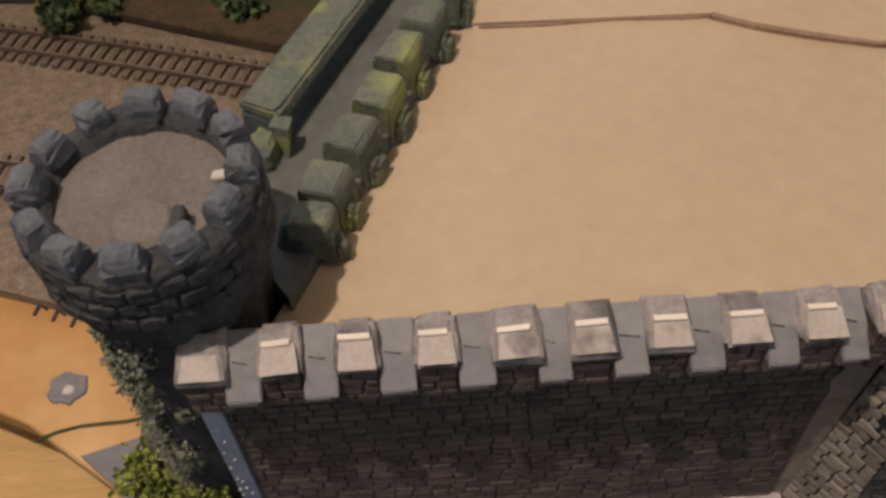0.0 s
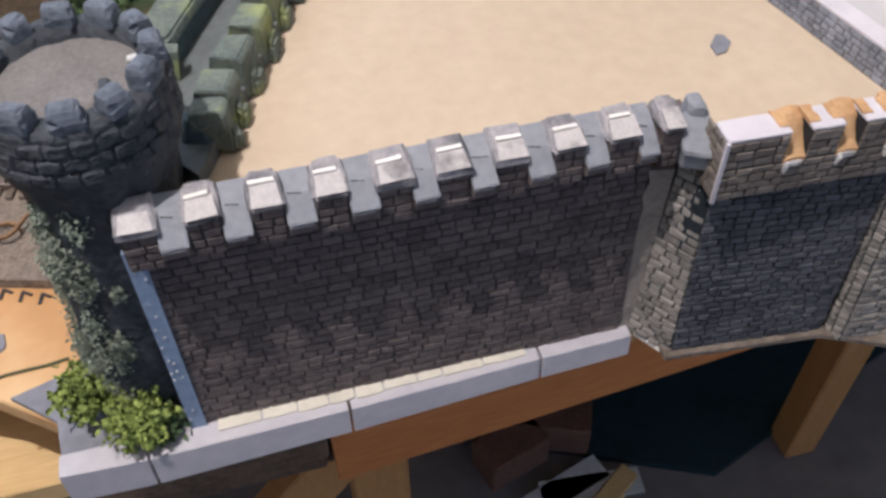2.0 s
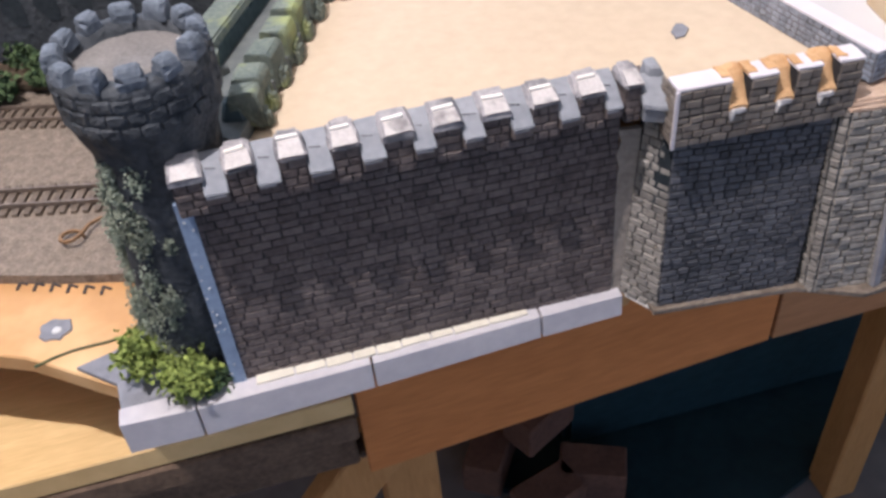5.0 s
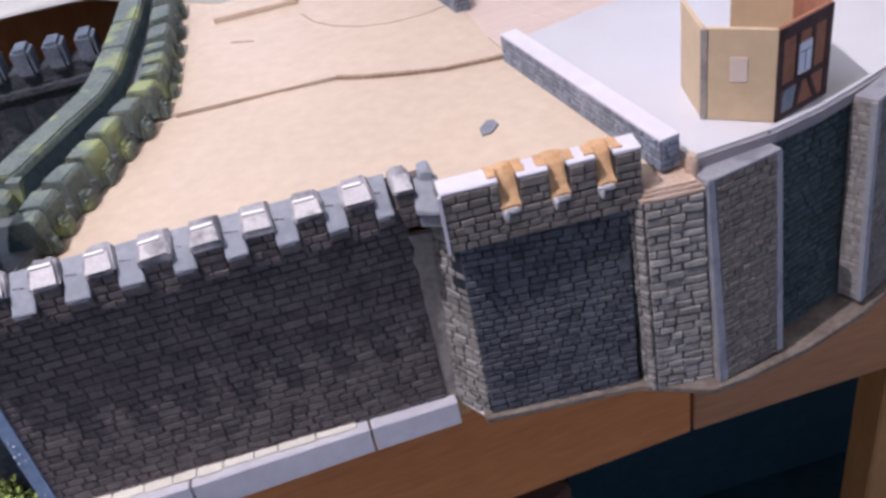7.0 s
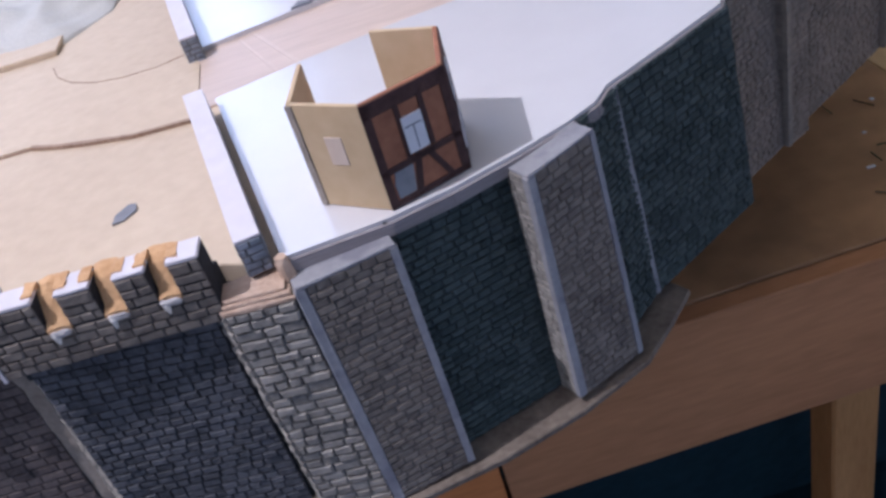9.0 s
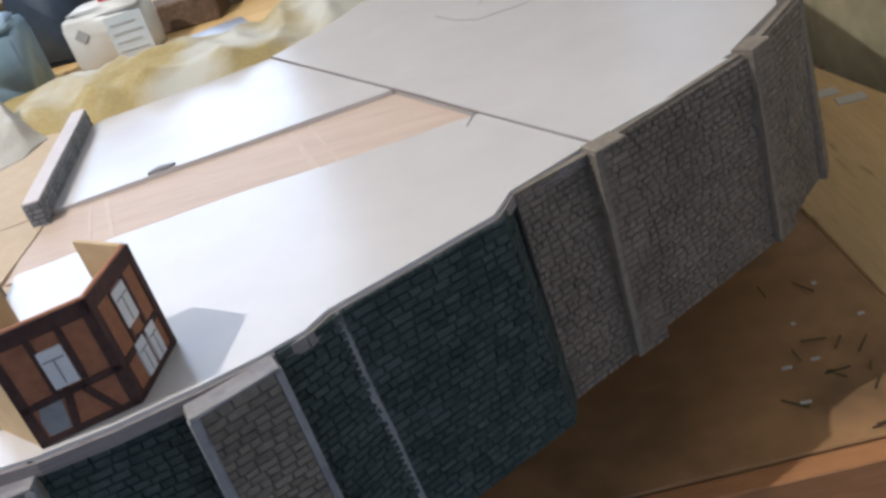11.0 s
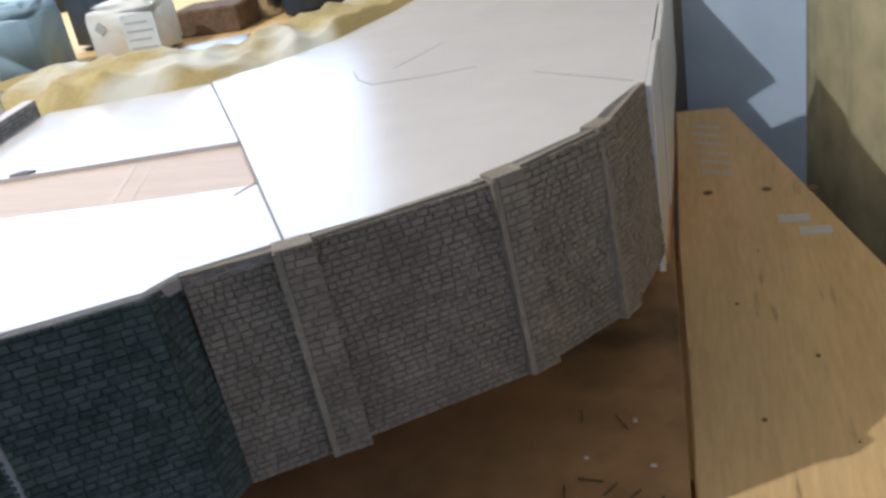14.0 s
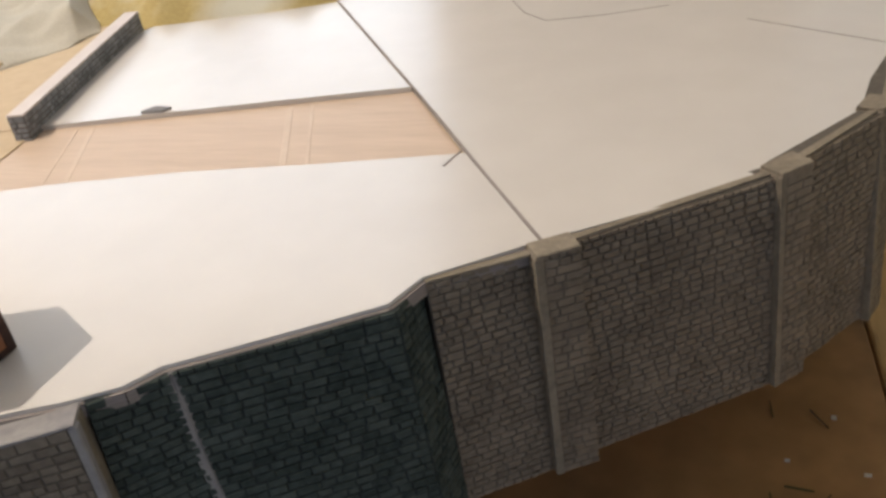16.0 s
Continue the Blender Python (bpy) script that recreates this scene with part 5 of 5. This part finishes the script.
for a, b in zip(rows_, rows_[1:]):
    for k in range(4):
        bm.faces.new((a[k], a[(k + 1) % 4], b[(k + 1) % 4], b[k]))
bm.faces.new(rows_[0]), bm.faces.new(list(reversed(rows_[-1])))
bmesh.ops.recalc_face_normals(bm, faces=bm.faces)
part("walkway", bm, WALKWAY, rp, "smooth grey-green walkway")
NX = [(0.0755, 0.090, 0.020), (0.0836, 0.121, 0.03), (0.101, 0.163, 0.034), (0.121, 0.205, 0.036), (0.138, 0.251, 0.036), (0.158, 0.290, 0.03), (0.1765, 0.332, 0.03), (0.186, 0.375, 0.026), (0.188, 0.412, 0.024), (0.19, 0.448, 0.024), (0.192, 0.50, 0.04), (0.194, 0.57, 0.05), (0.196, 0.65, 0.05)]
for i, (x, y, w) in enumerate(NX):
    nx, ny, _ = NX[min(i + 1, len(NX) - 1)]
    px, py, _ = NX[max(i - 1, 0)]
    d = Vector((nx - px, ny - py, 0)).normalized()
    s = Vector((d.y, -d.x, 0))
    c = Vector((x - 0.004, y, 0))
    bm = bm_hull([c + d * (k * w / 2) + s * q + Z * z for k in (-1, 1) for q, z in ((-0.020, 0.25), (0.012, 0.24), (-0.019, 0.274), (0.011, 0.275), (-0.016, 0.279), (0.008, 0.280))])
    part("merlon", roughen(bevel(bm, 0.0022, 2), 0.0022, 60), MOSS, rp, "mossy block-shaped merlon")
    bm = bm_hull([c + d * (k * w * 0.34) + s * q + Z * z for k in (-1, 1) for q, z in ((0.008, 0.238), (0.019, 0.236), (0.009, 0.262), (0.018, 0.256))])
    part("corbel", roughen(bevel(bm, 0.003, 2), 0.0015, 70), MOSS, rp, "small mossy corbel")
part("parapet_end", roughen(bevel(bm_hull([(0.040, 0.085, 0.245), (0.066, 0.075, 0.245), (0.045, 0.115, 0.245), (0.072, 0.105, 0.245), (0.046, 0.09, 0.268), (0.062, 0.084, 0.268), (0.05, 0.11, 0.268), (0.066, 0.104, 0.268)]), 0.003), 0.001, 80), MOSS_SHADED, rp)
for i in range(2, len(OUT) - 1):
    (xa, ya), (xb, yb) = OUT[i], OUT[i + 1]
    d = Vector((xb - xa, yb - ya, 0)).normalized()
    s = Vector((d.y, -d.x, 0))
    a, b = Vector((xa, ya, 0)), Vector((xb, yb, 0))
    g = 0.002 if i > 5 else -0.002
    part("outer_parapet", roughen(bevel(bm_hull([p + s * q + Z * z for p in (a + d * g, b - d * g) for q, z in ((0.005, 0.24), (-0.033, 0.24), (0.004, 0.268), (-0.030, 0.270))]), 0.002), 0.001, 60), MOSS_SHADED, rp, "inner face, shade put into its blue-green colour")
    part("mossy_top", roughen(bevel(bm_hull([p + s * q + Z * z for p in (a + d * g, b - d * g) for q, z in ((0.006, 0.268), (-0.033, 0.270), (0.003, 0.2785), (-0.028, 0.2795))]), 0.002, 2), 0.0016, 60), MOSS, rp, "yellow-green mossy coping")
part("hanging_moss", roughen(bm_hull([(0.036, 0.176, 0.277), (0.05, 0.172, 0.276), (0.046, 0.170, 0.245), (0.04, 0.186, 0.278), (0.052, 0.186, 0.275)]), 0.002, 80), MOSS, rp, "bright hanging moss")
part("near_block", roughen(bevel(bm_hull([(0.016, 0.165, 0.245), (0.036, 0.155, 0.245), (0.024, 0.19, 0.245), (0.042, 0.18, 0.245), (0.018, 0.166, 0.268), (0.034, 0.158, 0.266), (0.024, 0.188, 0.27), (0.04, 0.180, 0.268)]), 0.003), 0.001, 80), MOSS, rp)


# ---- dust sheets and clutter behind the deck ----
def cloth(name, outline_lo, outline_hi, base_z, height, mat, label, seed, nx=110, ny=36):
    """A rumpled sheet between two edges, with folds."""
    bm = bmesh.new()
    grid = []
    off = Vector((seed * 3.1, seed * 1.7, 0))

    def along_(poly, f):
        f *= len(poly) - 1
        i = min(int(f), len(poly) - 2)
        return Vector((*poly[i], 0)).lerp(Vector((*poly[i + 1], 0)), f - i)
    for i in range(nx):
        col = []
        for j in range(ny):
            f, g = i / (nx - 1), j / (ny - 1)
            p = along_(outline_lo, f).lerp(along_(outline_hi, f), g)
            edge = min(1, g * 5) * min(1, f * 8, (1 - f) * 8)
            k = noise.noise(Vector((p.x * 4, p.y * 6, 0)) + off) * 0.7 + 0.95 * (0.4 - abs(noise.noise(Vector((p.x * 9 + p.y * 5, p.y * 7, 4)) + off))) + 0.3 * (0.35 - abs(noise.noise(Vector((p.x * 20 - p.y * 12, p.y * 10, 9)) + off)))
            wob = noise.noise(Vector((p.x * 9, 2, 0)) + off) * 0.012
            col.append(bm.verts.new((p.x, p.y + wob, base_z + edge * height * max(0.05, 0.45 + 0.8 * k))))
        grid.append(col)
    for a, b in zip(grid, grid[1:]):
        for k in range(ny - 1):
            bm.faces.new((a[k], b[k], b[k + 1], a[k + 1]))
    bmesh.ops.recalc_face_normals(bm, faces=bm.faces)
    ob = single(name, bm, mat, label, "dust sheet", "dust sheets", smooth=True)
    so = ob.modifiers.new("thickness", "SOLIDIFY")
    so.thickness = 0.0015
    return ob


cloth("dust_sheet", [(-0.35, 0.86), (0.05, 0.84), (0.21, 0.70), (0.30, 0.62), (0.37, 0.62), (0.43, 0.70), (0.44, 0.765)], [(-0.35, 1.5), (-0.1, 1.35), (0.0, 1.1), (0.1, 1.0), (0.2, 0.95), (0.3, 0.92), (0.36, 0.88)], 0.240, 0.065, CLOTH_PALE, "pale cream rumpled dust sheet over the back of the deck", 1)
cloth("dust_sheet", [(0.20, 0.83), (0.45, 0.792), (0.53, 0.78), (0.68, 0.812), (0.785, 0.85), (0.86, 0.925), (0.93, 1.05), (0.985, 1.25), (1.02, 1.5)], [(0.1, 1.06), (0.40, 1.03), (0.52, 1.0), (0.66, 1.02), (0.75, 1.05), (0.80, 1.14), (0.83, 1.25), (0.86, 1.4), (0.85, 1.6)], 0.232, 0.050, CLOTH_YELLOW, "yellowish crumpled dust sheet along the white deck", 2, 110)
single("back_shelf", bm_box((-1.0, 0.98, 0.205), (1.3, 2.05, 0.228), 0.003), PLY, "plywood shelf behind the layout carrying clutter", "shelf")
single("shelf_trestle", bm_box((-0.95, 1.50, ZF), (1.25, 1.60, 0.205), 0.004), TIMBER, "rough timber trestle under the back shelf", "trestle")


def container(name, cx, cy, w, d, h, turn, mat, label, category):
    ob = thing(name, (cx, cy, 0.228), label, category)
    q = Matrix.Rotation(turn, 3, "Z")
    c = Vector((cx, cy, 0.228))
    pts = [c + q @ Vector((x * w / 2 * k, y * d / 2 * k, z)) for x in (-1, 1) for y in (-1, 1) for z, k in ((0, 0.94), (0.01, 1), (h * 0.80, 1), (h * 0.93, 0.9), (h, 0.62))]
    part("body", bevel(bm_hull(pts), 0.006, 2), mat, ob, "", True)
    return ob, c, q


jug, c, q = container("plastic_jug", 0.425, 1.225, 0.155, 0.10, 0.118, 0.05, JUG, "cream plastic jug with a red cap and pale label", "jug")
part("cap", bm_lathe([(0.024, 0.343), (0.024, 0.385), (0.020, 0.39)], c.x + 0.02, c.y, 20), RED, jug, "red screw cap")
part("label", bm_hull([c + q @ Vector((x, y, z)) for x in (0.005, 0.078) for y in (-0.0515, -0.0495) for z in (0.012, 0.092)]), LABEL, jug, "pale printed label")
for k in range(4):
    part("label_text", bm_hull([c + q @ Vector((x, y, 0.022 + 0.017 * k + e)) for x in (0.012, 0.07 - 0.008 * (k % 2)) for y in (-0.0525, -0.0512) for e in (0, 0.0035)]), FAINT, jug)
part("hazard_mark", bm_hull([c + q @ Vector((-0.045 + dx, y, 0.072 + dz)) for dx, dz in ((-0.014, 0), (0.014, 0), (0, 0.014), (0, -0.014)) for y in (-0.0525, -0.0495)]), FAINT, jug, "small grey diamond mark")
blue, c, q = container("blue_box", 0.205, 1.12, 0.19, 0.12, 0.16, 0.1, BLUE_PLASTIC, "dusty blue plastic tub with a pale label", "tub")
part("label", bm_hull([c + q @ Vector((x, y, z)) for x in (-0.085, -0.01) for y in (-0.062, -0.0595) for z in (0.015, 0.095)]), LABEL, blue, "pale printed label")
for k in range(4):
    part("label_text", bm_hull([c + q @ Vector((x, y, 0.026 + 0.018 * k + e)) for x in (-0.078, -0.02) for y in (-0.063, -0.0615) for e in (0, 0.004)]), FAINT, blue)
container("dark_tub", 0.27, 1.40, 0.16, 0.13, 0.24, -0.1, NAVY, "dark navy plastic tub behind the jug", "tub")
container("dark_tub", 0.73, 1.50, 0.15, 0.12, 0.15, 0.2, NAVY, "dark plastic tub beside a steel tin", "tub")
single("steel_tin", bm_lathe([(0.045, 0.228), (0.047, 0.232), (0.047, 0.35), (0.045, 0.354), (0.043, 0.352)], 0.585, 1.50, 32), STEEL, "shiny steel tin standing on the shelf", "tin", smooth=True)
single("steel_tray", bevel(bm_hull([(0.53, 1.20, 0.229), (0.66, 1.26, 0.229), (0.70, 1.16, 0.229), (0.57, 1.10, 0.229), (0.53, 1.20, 0.238), (0.66, 1.26, 0.238), (0.70, 1.16, 0.238), (0.57, 1.10, 0.238)]), 0.002), STEEL, "flat bright metal tray on the shelf", "tray")
single("wood_block", bm_box((0.44, 1.345, 0.228), (0.60, 1.45, 0.285), 0.004), APRON_DARK, "dark brown wooden block behind the tray", "block")
cloth("dust_sheet", [(0.45, 1.55), (0.8, 1.5), (1.1, 1.55), (1.4, 1.6)], [(0.45, 1.95), (0.8, 1.95), (1.1, 1.95), (1.4, 1.95)], 0.22, 0.16, CLOTH_YELLOW, "pale yellow dust sheet heaped near the window", 3, 50, 14)

# ---- under the bench ----
single("tarpaulin", roughen(bm_prism([(0.45, 0.9), (1.2, 0.55), (2.2, 0.9), (2.2, 2.1), (0.55, 2.1)], ZF, ZF + 0.03), 0.02, 4), TARP, "dark teal tarpaulin spread on the floor", "tarpaulin")
tb = thing("storage_box", (1.0, 1.3, ZF), "dark teal plastic storage box under the bench", "storage box")
part("body", bm_box((0.75, 0.95, ZF + 0.03), (1.85, 1.75, ZF + 0.42), 0.02, 2), TARP, tb)
part("lid", bm_box((0.73, 0.93, ZF + 0.42), (1.87, 1.77, ZF + 0.47), 0.012, 2), TARP, tb)
for x, y, a, zz in ((0.62, 0.75, 0.3, 0.03), (0.50, 0.95, 1.0, 0.03), (0.78, 0.80, -0.4, 0.03), (0.66, 0.95, 0.5, 0.17)):
    q = Matrix.Rotation(a, 3, "Z")
    c = Vector((x, y, ZF + zz))
    single("brick", bevel(bm_hull([c + q @ Vector((sx * 0.10, sy * 0.06, z)) for sx in (-1, 1) for sy in (-1, 1) for z in (0, 0.13)]), 0.006), BRICK_RED, "dull red brick lying under the bench", "brick", "bricks under the bench")
for x, y, a, l_ in ((0.75, 0.62, 0.3, 0.26), (0.82, 0.60, -0.1, 0.3), (1.25, 1.1, 0.5, 0.1)):
    q = Matrix.Rotation(a, 3, "Z")
    c = Vector((x, y, ZF + (0.475 if y > 1 else 0.04)))
    single("paper_scrap", bm_hull([c + q @ Vector((sx * l_ / 2, sy * 0.04, z)) for sx in (-1, 1) for sy in (-1, 1) for z in (0, 0.01)]), PAPER, "crumpled white paper offcut under the bench", "offcut", "offcuts under the bench")
single("batten", bm_bar((0.95, 0.62, ZF + 0.03), (0.62, 0.40, ZF + 0.05), 0.06, 0.05, 0.004), PLY, "pale timber batten lying on the floor", "batten")
